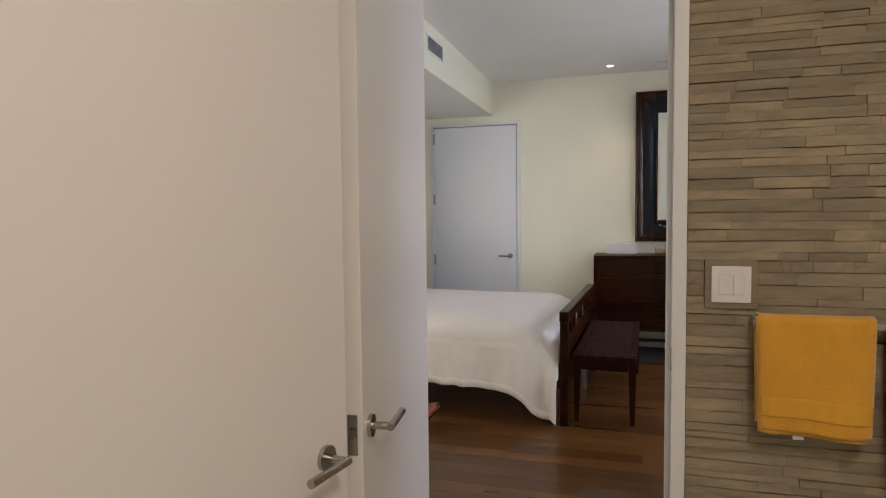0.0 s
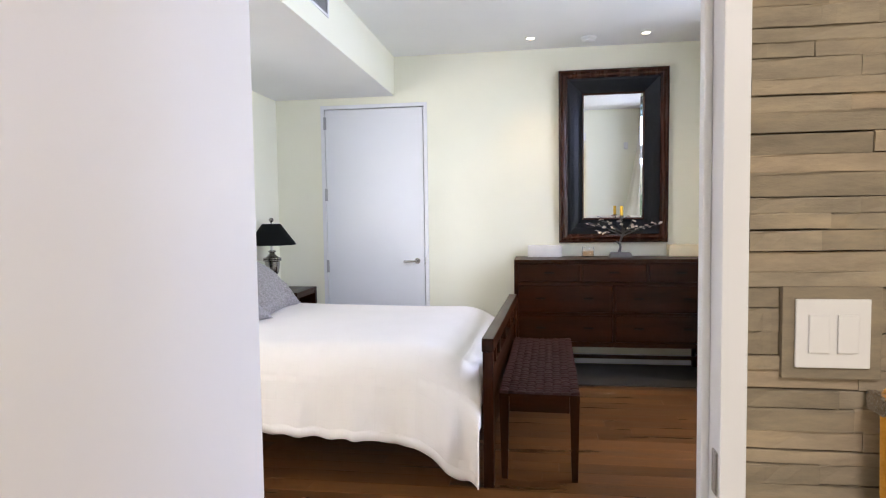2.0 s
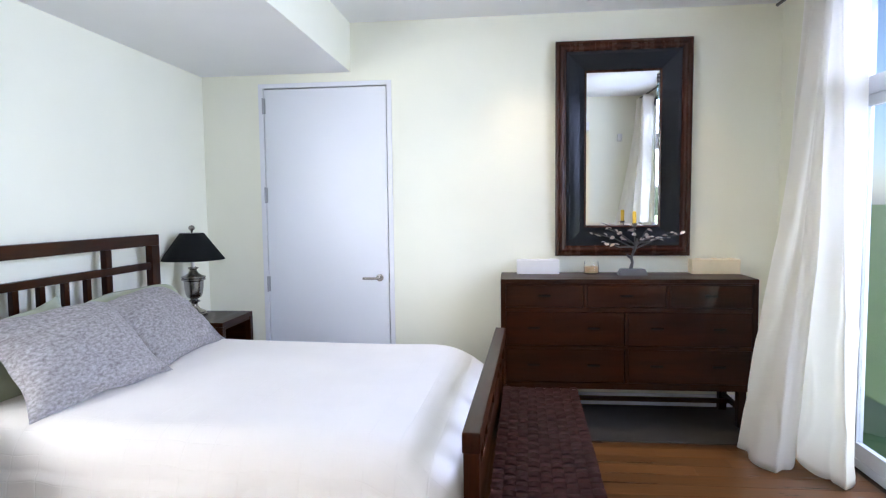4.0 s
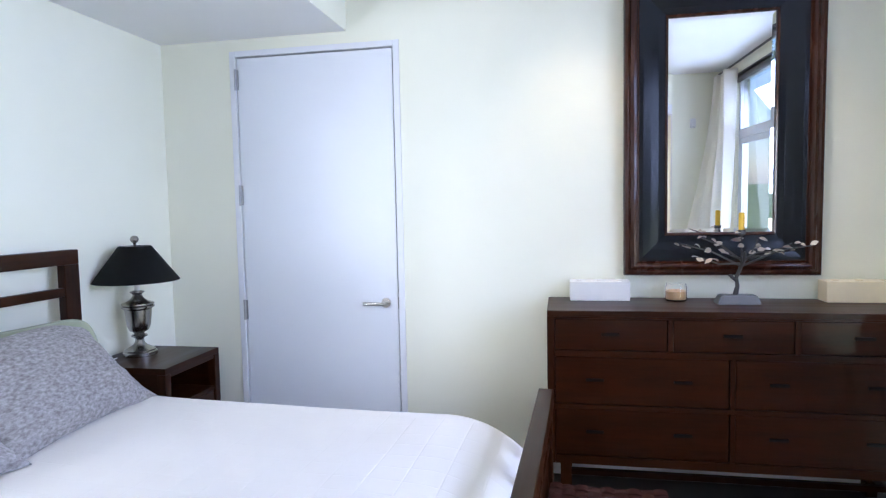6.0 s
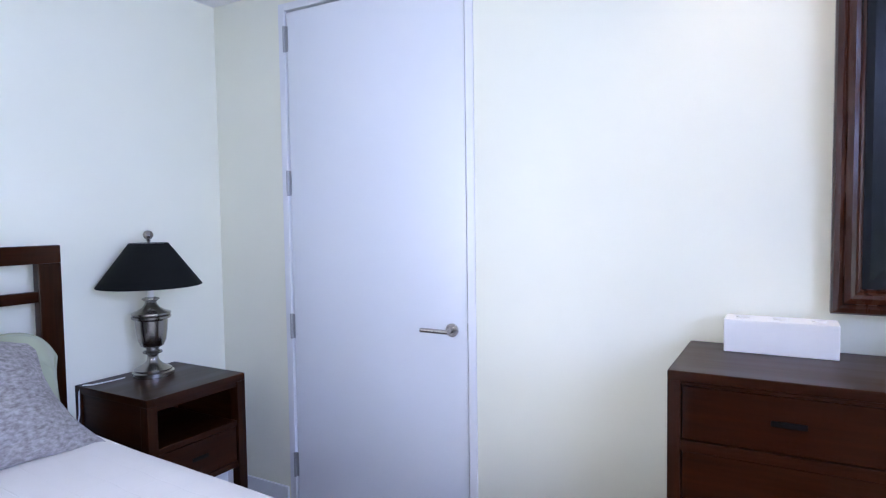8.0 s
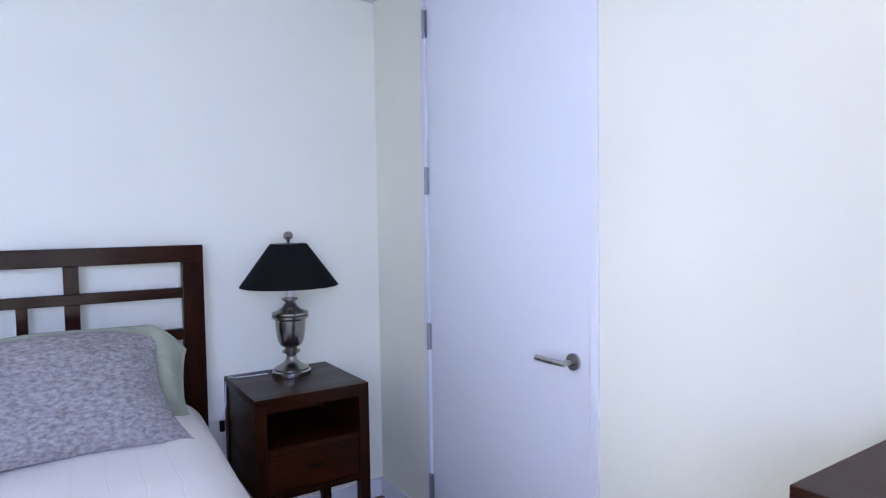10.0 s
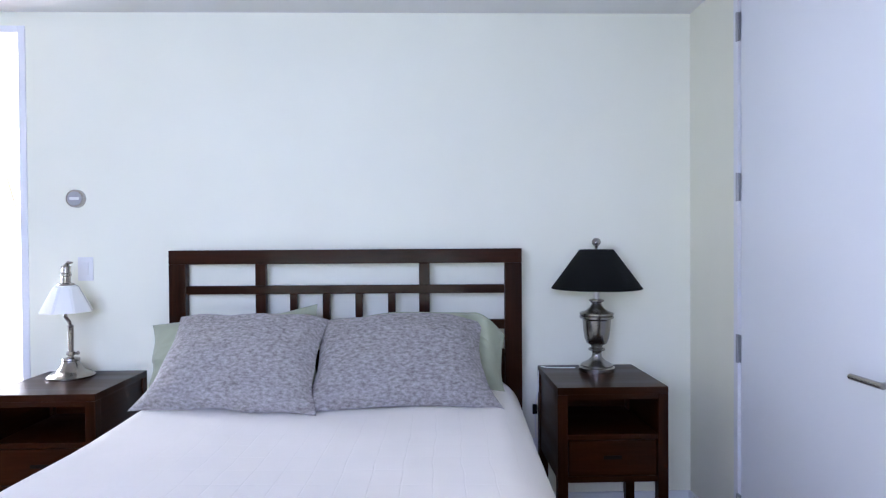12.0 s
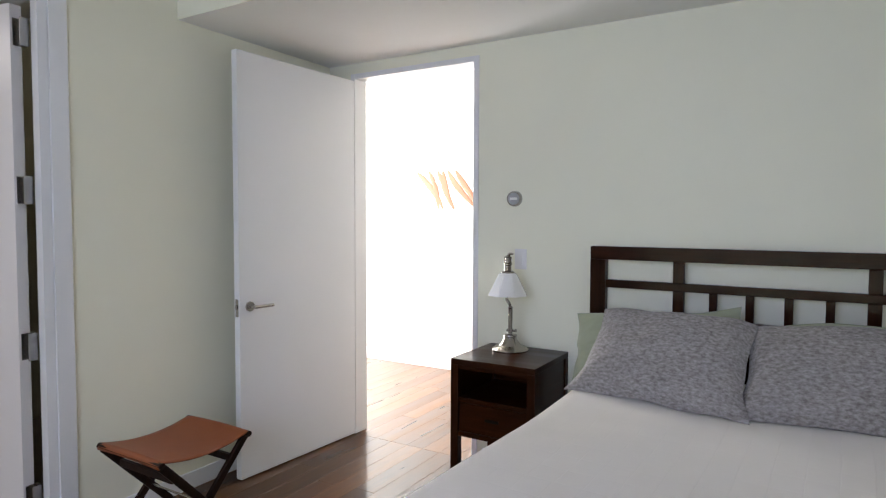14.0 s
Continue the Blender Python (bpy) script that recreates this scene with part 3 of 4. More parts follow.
for e in ((0, 0.008, -0.215, 0.215, 0.055, 0.072), (0, 0.008, -0.215, 0.215, -0.072, -0.055), (0, 0.008, -0.215, -0.195, -0.055, 0.055), (0, 0.008, 0.195, 0.215, -0.055, 0.055)):
    box("frame", e, M_TRIM, t, 0.002)
box("backing", (0.0005, 0.0015, -0.195, 0.195, -0.055, 0.055), M_BRONZE, t, 0)
for k in range(7):
    z = -0.046 + k * 0.0155
    b = bmesh.new()
    vs = [b.verts.new(c) for c in ((0.002, -0.195, z + 0.009), (0.002, 0.195, z + 0.009), (0.008, 0.195, z), (0.008, -0.195, z), (0.002, -0.195, z + 0.0045), (0.002, 0.195, z + 0.0045), (0.008, 0.195, z - 0.0015), (0.008, -0.195, z - 0.0015))]
    for f in ((0, 1, 2, 3), (7, 6, 5, 4), (3, 2, 6, 7), (0, 4, 5, 1), (1, 5, 6, 2), (0, 3, 7, 4)):
        b.faces.new([vs[i] for i in f])
    finish("slat", b, M_TRIM, t)


# ---- bed ----
BL = 2.305          # from the back of the headboard to the front of the footboard
bed = thing("bed", (-3.055, 5.83, 0), "dark mahogany bed frame with lattice headboard and footboard", "bed", -2.3)
HW = 0.878
for s in (-1, 1):
    box("headboard_post", (0, 0.045, s * HW - (0.085 if s > 0 else 0), s * HW + (0.085 if s < 0 else 0), 0, 1.29), M_WZ, bed, 0.004)
IN = HW - 0.085
box("headboard_rail", (0, 0.045, -HW, HW, 1.29, 1.36), M_WY, bed, 0.004)
box("headboard_rail", (0.006, 0.039, -IN, IN, 1.14, 1.182), M_WY, bed, 0.003)
box("headboard_rail", (0.006, 0.039, -IN, IN, 0.962, 1.008), M_WY, bed, 0.003)
for y in (-0.42, 0.395):
    box("headboard_stile", (0.004, 0.041, y - 0.026, y + 0.026, 0.30, 0.962), M_WZ, bed, 0.003)
    box("headboard_stile", (0.004, 0.041, y - 0.026, y + 0.026, 1.008, 1.14), M_WZ, bed, 0.003)
    box("headboard_stile", (0.004, 0.041, y - 0.026, y + 0.026, 1.182, 1.29), M_WZ, bed, 0.003)
for k in range(4):
    y = -0.42 + 0.815 * (k + 1) / 5
    box("headboard_spindle", (0.008, 0.037, y - 0.018, y + 0.018, 1.008, 1.14), M_WZ, bed, 0.003)
box("headboard_panel", (0.012, 0.033, -IN, IN, 0.32, 0.86), M_WY, bed, 0.003)
FB0, FB1 = BL - 0.053, BL
for s in (-1, 1):
    box("footboard_post", (FB0, FB1, s * HW - (0.07 if s > 0 else 0), s * HW + (0.07 if s < 0 else 0), 0, 0.71), M_WZ, bed, 0.004)
FI = HW - 0.07
box("footboard_rail", (FB0 - 0.004, FB1 + 0.004, -HW - 0.003, HW + 0.003, 0.71, 0.78), M_WY, bed, 0.005)
box("footboard_rail", (FB0 + 0.008, FB1 - 0.008, -FI, FI, 0.565, 0.605), M_WY, bed, 0.003)
box("footboard_panel", (FB0 + 0.016, FB1 - 0.016, -FI, FI, 0.24, 0.565), M_WY, bed, 0.003)
for y in (-0.62, -0.40, 0.0, 0.40, 0.62):
    box("footboard_stile", (FB0 + 0.008, FB1 - 0.008, y - 0.02, y + 0.02, 0.605, 0.71), M_WZ, bed, 0.003)
for s in (-1, 1):
    y = s * (HW - 0.045)
    box("side_rail", (0.045, FB0, y - 0.018, y + 0.018, 0.24, 0.42), M_WX, bed, 0.003)
mat_ = thing("mattress", (-3.055, 5.83, 0.36), "pale mattress under the coverlet", "mattress", -2.3)
box("core", (0.06, FB0 - 0.21, -0.79, 0.79, 0, 0.285), M_MATTRESS, mat_, 0.06)

TOPZ, HALF, RAD = 0.700, 0.860, 0.17


def cover_point(u, v):
    """Coverlet: u from head to foot, v from the south hem over the top to the north hem."""
    uu = min(1.0, u / 0.95)
    x = 0.10 + uu * (FB0 - 0.016 - 0.10)
    out = max(0.0, u - 0.80) / 0.20
    dip = min(1.0, max(0.0, (u - 0.79) / 0.125))
    hem = 0.235 - 0.05 * max(0, u - 0.45) - 0.165 * dip * dip * (3 - 2 * dip) + 0.007 * math.sin(u * 31) + 0.004 * math.sin(u * 83)
    drop = TOPZ - RAD - hem
    flat = HALF - RAD
    total = flat + RAD * math.pi / 2 + drop
    s = (v * 2 - 1) * total
    a, sg = abs(s), (1 if s > 0 else -1)
    n1 = noise.noise(Vector((x * 2.2, s * 2.2, 3.0)))
    n2 = noise.noise(Vector((x * 7, s * 3, 8.0)))
    if a < flat:
        y, z = a, TOPZ + 0.010 * n1 + 0.004 * n2
    elif a < flat + RAD * math.pi / 2:
        t_ = (a - flat) / RAD
        y, z = flat + RAD * math.sin(t_), TOPZ - RAD + RAD * math.cos(t_) + 0.008 * n1
    else:
        d = a - flat - RAD * math.pi / 2
        fold = math.sin(x * 17 + 2.4 * n1) * 0.014 + math.sin(x * 41 + 3 * n2) * 0.004 + 0.020 * out * math.sin(x * 34 + 2 * n1)
        k = min(1, d / 0.3)
        y = HALF + 0.012 + k * (0.030 + fold * 1.8) + 0.05 * k * out + 0.03 * d
        z = TOPZ - RAD - d
    # the foot end rolls down inside the footboard, less so towards the hem
    k = min(1.0, max(0.0, (x - (FB0 - 0.016 - 0.36)) / 0.36))
    w = max(0.0, min(1.0, 1 - (a - flat - RAD) / 0.36))
    roll = 0.165 * k ** 2.3 + (0.10 * (u - 0.95) / 0.05 if u > 0.95 else 0.0)
    z += 0.012 * max(0.0, uu - 0.6) * w - roll * w * w * (3 - 2 * w)
    z += 0.024 * max(0, 1 - u / 0.4)
    return (x, sg * y, z)


cov = thing("coverlet", (-3.055, 5.83, 0.0), "cream quilted coverlet draped over the bed to near the floor", "bedspread", -2.3)
sheet("drape", 150, 150, cover_point, M_COVER, cov, 0.008, lambda u, v: (u * 2.1, v * 2.9))
for side, lab in ((0.0, "hem"), (1.0, "hem")):
    def hem_point(u, v, side=side):
        p = Vector(cover_point(u * 0.945, abs(side - v * 0.020)))
        return (p.x, p.y + (0.0015 if side else -0.0015), p.z)
    sheet(lab, 150, 2, hem_point, M_COVER, cov, 0.009, lambda u, v: (u * 2.1, v * 0.06), "stitched cream hem")


def pillow(name, at, rz, tilt, w, h, d, mat, label, group, flange=0.0, seed=0, sag=0.0, category="pillow", lean=0, flare=0.0, peak=0.0, fold=0.0):
    """A stuffed pillow, w along y and h up before tilting back."""
    off = Vector((seed * 3.1, seed * 1.7, 0))
    n = 56
    bm = bmesh.new()
    lay = {}
    for side in (1, -1):
        for i in range(n + 1):
            for j in range(n + 1):
                edge = i in (0, n) or j in (0, n)
                if side < 0 and edge:
                    lay[(side, i, j)] = lay[(1, i, j)]
                    continue
                a, b = 2 * i / n - 1, 2 * j / n - 1
                fl = 1 + flange
                pa, pb = min(1, abs(a) * fl), min(1, abs(b) * fl)
                bulge = ((1 - pa ** 2.6) * (1 - pb ** 2.6)) ** 0.55
                pin = 1 - 0.055 * (1 - abs(a) ** 2) * abs(b) ** 3
                pin2 = 1 - 0.055 * (1 - abs(b) ** 2) * abs(a) ** 3
                q = Vector((a * 1.7, b * 1.7, side)) + off
                nz = noise.noise(q) * 0.018 + noise.noise(q * 3.2) * 0.007
                crease = 1 - abs(noise.noise(Vector((a * 2.2 + b * 1.5, b * 4.5 - a * 3.5, seed * 2.3))) * 2.2)
                nz += 0.010 * max(0.0, crease) ** 3 * (0.25 + 0.75 * max(abs(a), abs(b)) ** 2)
                x = side * (d / 2 * bulge + nz * bulge) + 0.006 * math.sin(a * 9 + seed) * (1 - bulge)
                y = a * w / 2 * pin2 * (1 + flare * max(0.0, -b) ** 1.5) + noise.noise(q * 1.3) * 0.012
                z = b * h / 2 * pin + noise.noise(q * 1.1 + Vector((5, 0, 0))) * 0.014 - sag * abs(a) ** 3 * (1 if b > 0 else 0.2)
                z += peak * max(0.0, a) ** 2 * (b + 1) / 2
                if fold:
                    k = max(0.0, a - 0.55) / 0.45
                    x += fold * math.sin(k * 3.1) * (0.4 + 0.6 * (b + 1) / 2)
                    z -= fold * k * k * 0.7
                lay[(side, i, j)] = bm.verts.new((x, y, z + h / 2))
        for i in range(n):
            for j in range(n):
                q = [lay[(side, i, j)], lay[(side, i + 1, j)], lay[(side, i + 1, j + 1)], lay[(side, i, j + 1)]]
                bm.faces.new(q if side > 0 else q[::-1])
    ob = finish(name, bm, mat, None, "", True)
    ob.matrix_world = pose(*at, 0, 0, rz) @ pose(0, 0, 0, 0, -tilt, 0) @ pose(0, 0, 0, lean, 0, 0)
    tagged(ob, label, category, group)
    return ob


pillow("pillow", (-2.80, 5.335, 0.70), -3, 19, 0.80, 0.365, 0.15, M_GREEN, "sage green pillow leaning on the headboard", "green pillows", 0.02, 1, 0.02, lean=4, peak=0.05)
pillow("pillow", (-2.80, 6.20, 0.715), -4, 17, 0.80, 0.37, 0.15, M_GREEN, "sage green pillow slumped behind the grey sham", "green pillows", 0.04, 5, 0.06, fold=0.09)
pillow("pillow", (-2.44, 5.40, 0.715), -9, 43, 0.71, 0.50, 0.17, M_SHAM, "mottled grey patterned pillow sham on the bed", "grey shams", 0.03, 2, 0.03, flare=0.12)
pillow("pillow", (-2.45, 6.13, 0.715), 3, 43, 0.74, 0.49, 0.17, M_SHAM, "mottled grey patterned pillow sham with drooping corner", "grey shams", 0.03, 3, 0.07, flare=0.14)


# ---- nightstands ----
def nightstand(at, label):
    t = thing("nightstand", at, label, "nightstand", group="bedside tables")
    D, Wd, H = 0.488, 0.488, 0.755
    box("top", (-D, 0, -Wd / 2, Wd / 2, H - 0.032, H), M_WY, t, 0.003)
    for sx in (-D, -0.045):
        for sy in (-Wd / 2, Wd / 2 - 0.045):
            box("leg", (sx, sx + 0.045, sy, sy + 0.045, 0, H - 0.0325), M_WZ, t, 0.003)
    for sy in (-Wd / 2 + 0.008, Wd / 2 - 0.026):
        box("side_panel", (-D + 0.045, -0.045, sy, sy + 0.018, 0.335, H - 0.033), M_WX, t, 0.001)
    box("back_panel", (-D + 0.01, -D + 0.02, -Wd / 2 + 0.045, Wd / 2 - 0.045, 0.335, H - 0.033), M_WY, t, 0)
    box("shelf", (-D + 0.02, -0.008, -Wd / 2 + 0.0455, Wd / 2 - 0.0455, 0.522, 0.546), M_WY, t, 0.002)
    box("rail", (-0.04, -0.006, -Wd / 2 + 0.0455, Wd / 2 - 0.0455, 0.700, 0.722), M_WY, t, 0.002)
    box("rail", (-0.04, -0.006, -Wd / 2 + 0.0455, Wd / 2 - 0.0455, 0.335, 0.360), M_WY, t, 0.002)
    box("bottom_panel", (-D + 0.02, -0.041, -Wd / 2 + 0.028, Wd / 2 - 0.028, 0.337, 0.353), M_WY, t, 0)
    dr = box("drawer", (-0.03, -0.010, -Wd / 2 + 0.050, Wd / 2 - 0.050, 0.364, 0.518), M_WY, t, 0.002)
    box("pull", (-0.011, -0.006, -0.04, 0.04, 0.436, 0.452), M_PULL, dr, 0.002, "dark recessed finger pull")
    return t


ns = nightstand((-2.610, 7.047, 0), "dark mahogany nightstand with open shelf and drawer beneath the black lamp")
ns2 = copy_thing(ns, pose(-2.611, 4.572, 0))
tagged(ns2, "dark mahogany nightstand with open shelf and drawer near the hallway door")


# ---- lamps ----
def squat(prof):
    return [(r, z * 0.885) for r, z in prof]


t = thing("table_lamp", (-2.945, 7.068, 0.755), "pewter urn table lamp with black cone shade", "lamp")
lathe("base", squat([(0.080, 0), (0.087, 0.004), (0.087, 0.024), (0.078, 0.030), (0.078, 0.037), (0.070, 0.043), (0.042, 0.060), (0.026, 0.078), (0.022, 0.10), (0.026, 0.112)]), M_PEWTER, t)
lathe("urn", squat([(0.026, 0.112), (0.040, 0.117), (0.041, 0.124), (0.036, 0.130), (0.025, 0.134), (0.028, 0.142), (0.048, 0.156), (0.059, 0.185), (0.065, 0.235), (0.068, 0.285), (0.072, 0.290)]), M_PEWTER, t)
lathe("collar", squat([(0.072, 0.290), (0.082, 0.296), (0.083, 0.306), (0.077, 0.310), (0.082, 0.316), (0.082, 0.324), (0.056, 0.334), (0.036, 0.350), (0.026, 0.366), (0.023, 0.378), (0.030, 0.384), (0.037, 0.390), (0.037, 0.395), (0.018, 0.402)]), M_PEWTER, t)
lathe("candle_sleeve", [(0.0135, 0.354), (0.0135, 0.47), (0.004, 0.475), (0.004, 0.60)], M_ALAB, t, n=20)
b = bmesh.new()
add_lathe(b, [(0.215, 0.408), (0.217, 0.406), (0.219, 0.408), (0.083, 0.595), (0.081, 0.597), (0.080, 0.595)], 56)
for f in [f for f in b.faces if len(f.verts) > 8]:
    b.faces.remove(f)
shade = finish("shade", b, M_SHADE, t, "black fabric cone shade", True)
b = bmesh.new()
add_lathe(b, [(0.2135, 0.4085), (0.079, 0.5945)], 56)
for f in [f for f in b.faces if len(f.verts) > 8]:
    b.faces.remove(f)
finish("lining", b, M_SHADEIN, shade, "pale shade lining", True)
b = bmesh.new()
for k in range(3):
    a = k * 2.094
    add_tube(b, [(0, 0, 0.590), (0.08 * math.cos(a), 0.08 * math.sin(a), 0.592)], 0.0018, 6)
finish("spider", b, M_PEWTER, shade)
lathe("finial", [(0.004, 0.592), (0.006, 0.606), (0.010, 0.608), (0.006, 0.613), (0.013, 0.616), (0.0215, 0.628), (0.0215, 0.638), (0.014, 0.650), (0.001, 0.654)], M_NICKEL, t, n=24)
t = thing("lamp_cord", (-3.0, 6.86, 0.752), "thin white lamp cord over the nightstand edge", "cord")
tube("cable", [(-0.02, 0.12, 0.004), (-0.02, 0.05, 0.005), (-0.03, -0.02, 0.005), (-0.055, -0.045, 0.006), (-0.065, -0.058, -0.02), (-0.066, -0.06, -0.12), (-0.07, -0.075, -0.19)], 0.0028, M_PLASTIC, t, 8)
box("switch", (-0.078, -0.062, -0.088, -0.066, -0.24, -0.19), M_PULL, t, 0.004, "black inline switch")
tube("cable", [(-0.07, -0.077, -0.24), (-0.072, -0.072, -0.35), (-0.075, -0.06, -0.55), (-0.08, -0.03, -0.748)], 0.0028, M_PLASTIC, t, 8)

t = thing("table_lamp", (-2.955, 4.520, 0.755), "nickel desk lamp with white glass cone shade", "lamp")
lathe("base", [(0.098, 0), (0.105, 0.004), (0.105, 0.010), (0.094, 0.018), (0.086, 0.025), (0.070, 0.029), (0.062, 0.036), (0.050, 0.050), (0.040, 0.066), (0.036, 0.080), (0.040, 0.084), (0.038, 0.092), (0.020, 0.096)], M_NICKEL, t)
lathe("stem", [(0.012, 0.095), (0.012, 0.104), (0.018, 0.108), (0.018, 0.122), (0.012, 0.127), (0.0125, 0.160), (0.0135, 0.215), (0.0125, 0.240), (0.015, 0.246), (0.008, 0.254)], M_NICKEL, t, n=24)
tube("arm", [(0, 0, 0.248), (0.004, -0.004, 0.268), (-0.002, -0.026, 0.292), (-0.004, -0.026, 0.315), (0, -0.018, 0.335), (0, -0.018, 0.452)], 0.0085, M_NICKEL, t, 12)
b = bmesh.new()
add_lathe(b, [(0.115, 0.316), (0.119, 0.316), (0.056, 0.436), (0.040, 0.444), (0.037, 0.441), (0.054, 0.433)], 8, (0, -0.018, 0))
for f in [f for f in b.faces if len(f.verts) > 7]:
    b.faces.remove(f)
bmesh.ops.bevel(b, geom=[e for e in b.edges if abs(e.verts[0].co.z - e.verts[1].co.z) > 0.05], offset=0.006, segments=3, affect="EDGES")
finish("shade", b, M_WHITEGLASS, t, "white faceted glass cone shade", True)
tube("joint_knob", [(0, -0.020, 0.115), (0, 0.024, 0.115), (0, 0.036, 0.117)], [0.008, 0.006, 0.010], M_NICKEL, t, 12)
lathe("socket", [(0.040, 0.443), (0.034, 0.452), (0.020, 0.457), (0.020, 0.486), (0.025, 0.490), (0.025, 0.498), (0.017, 0.503), (0.016, 0.530), (0.020, 0.534), (0.008, 0.545)], M_NICKEL, t, (0, -0.018, 0), 24)
tube("knob", [(0, -0.018, 0.538), (0.002, -0.006, 0.552), (0.002, 0.016, 0.553)], [0.010, 0.009, 0.004], M_NICKEL, t, 10)
for k in (-1, 1):
    tube("socket_post", [(0, k * 0.020 - 0.018, 0.494), (0, k * 0.021 - 0.018, 0.536)], 0.004, M_NICKEL, t, 8)


# ---- dresser ----
DX0, DX1, DY0, DY1, DT, DB = -0.75, 0.95, 7.13, 7.585, 1.014, 0.255
t = thing("dresser", ((DX0 + DX1) / 2, DY0, 0), "long dark mahogany dresser with seven drawers", "dresser")
hw_ = (DX1 - DX0) / 2
dp = DY1 - DY0
box("top", (-hw_, hw_, 0, dp, DT - 0.028, DT), M_WX, t, 0.003)
for a, b in ((-hw_, -hw_ + 0.035), (hw_ - 0.035, hw_)):
    box("side_panel", (a, b, 0.002, dp, DB, DT - 0.0285), M_WZ, t, 0.002)
box("back_panel", (-hw_ + 0.036, hw_ - 0.036, dp - 0.02, dp - 0.008, DB, DT - 0.029), M_WX, t, 0)
box("carcass", (-hw_ + 0.036, hw_ - 0.036, 0.045, dp - 0.021, DB + 0.02, DT - 0.03), M_WX, t, 0)
Z1, Z2, Z3 = (0.822, 0.972), (0.556, 0.786), (0.300, 0.528)
for z0, z1 in ((DB, Z3[0] - 0.003), (Z3[1] + 0.003, Z2[0] - 0.003), (Z2[1] + 0.003, Z1[0] - 0.003), (Z1[1] + 0.003, DT - 0.029)):
    box("front_rail", (-hw_ + 0.0355, hw_ - 0.0355, 0.003, 0.044, z0, z1), M_WX, t, 0.0015)


def drawer(x0, x1, z, pulls):
    d = box("drawer", (x0, x1, 0.009, 0.040, *z), M_WX, t, 0.0025)
    for p in pulls:
        xc, zc = x0 + (x1 - x0) * p, z[0] + (z[1] - z[0]) * 0.52
        b = bmesh.new()
        add_box(b, xc - 0.042, xc + 0.042, 0.0, 0.010, zc - 0.008, zc + 0.007, 0.003)
        finish("pull", b, M_PULL, d, "black bar pull")


span = 2 * hw_ - 0.071
w3 = (span - 0.064) / 3
for k in range(3):
    x = -hw_ + 0.0385 + k * (w3 + 0.029)
    drawer(x, x + w3, Z1, (0.5,))
    if k < 2:
        box("divider", (x + w3 + 0.003, x + w3 + 0.026, 0.003, 0.044, Z1[0] - 0.002, Z1[1] + 0.002), M_WZ, t, 0.0015)
w2 = (span - 0.035) / 2
for zz in (Z2, Z3):
    for k in range(2):
        x = -hw_ + 0.0385 + k * (w2 + 0.029)
        drawer(x, x + w2, zz, (0.235, 0.745))
    x = -hw_ + 0.0385 + w2
    box("divider", (x + 0.003, x + 0.026, 0.003, 0.044, zz[0] - 0.002, zz[1] + 0.002), M_WZ, t, 0.0015)
for sx in (-hw_ + 0.06, hw_ - 0.115):
    for sy in (0.015, dp - 0.07):
        box("leg", (sx, sx + 0.055, sy, sy + 0.055, 0.006, DB - 0.0005), M_WZ, t, 0.003)
    box("stretcher", (sx + 0.015, sx + 0.040, 0.0705, dp - 0.0705, 0.105, 0.14), M_WY, t, 0.002)
box("stretcher", (-hw_ + 0.1005, hw_ - 0.1005, dp / 2 - 0.015, dp / 2 + 0.015, 0.108, 0.138), M_WX, t, 0.002)


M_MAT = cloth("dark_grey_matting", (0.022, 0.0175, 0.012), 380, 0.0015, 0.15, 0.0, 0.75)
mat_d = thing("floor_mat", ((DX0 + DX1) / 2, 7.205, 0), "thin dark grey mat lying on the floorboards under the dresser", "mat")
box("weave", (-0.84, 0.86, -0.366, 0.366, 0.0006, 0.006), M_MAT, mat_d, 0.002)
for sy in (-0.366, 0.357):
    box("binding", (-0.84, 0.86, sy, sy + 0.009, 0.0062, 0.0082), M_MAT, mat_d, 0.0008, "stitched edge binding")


# ---- mirror ----
def ring(name, x0, x1, z0, z1, prof, mat, parent, label=""):
    """A mitred frame: profile points (inset, y)."""
    bm = bmesh.new()
    loops = []
    for ins, y in prof:
        loops.append([bm.verts.new(c) for c in ((x0 + ins, y, z0 + ins), (x1 - ins, y, z0 + ins), (x1 - ins, y, z1 - ins), (x0 + ins, y, z1 - ins))])
    for a, b in zip(loops, loops[1:] + loops[:1]):
        for k in range(4):
            bm.faces.new((a[k], a[(k + 1) % 4], b[(k + 1) % 4], b[k]))
    return finish(name, bm, mat, parent, label)


M_MIRWOOD = wood("red_brown_moulding", (0.025, 0.0070, 0.0029), (0.050, 0.0145, 0.0054), "z", 0.24, 0.5, 26.0, polish=0.1)
t = thing("wall_mirror", (0, N_ - 0.001, 0), "tall mirror in a wide black and red-brown frame", "mirror")
MX0, MX1, MZ0, MZ1 = -0.347, 0.623, 1.140, 2.707
t.matrix_world = pose(0, N_ - 0.001, MZ0, 0.9) @ pose(0, 0, -MZ0)  # hangs tilted forward
mf = ring("outer_moulding", MX0, MX1, MZ0, MZ1, ((0, 0), (0, -0.050), (0.006, -0.060), (0.020, -0.064), (0.030, -0.056), (0.034, -0.062), (0.050, -0.070), (0.062, -0.066), (0.068, -0.056), (0.074, -0.058), (0.078, -0.050), (0.078, 0)), M_MIRWOOD, t, "red-brown stepped outer moulding")
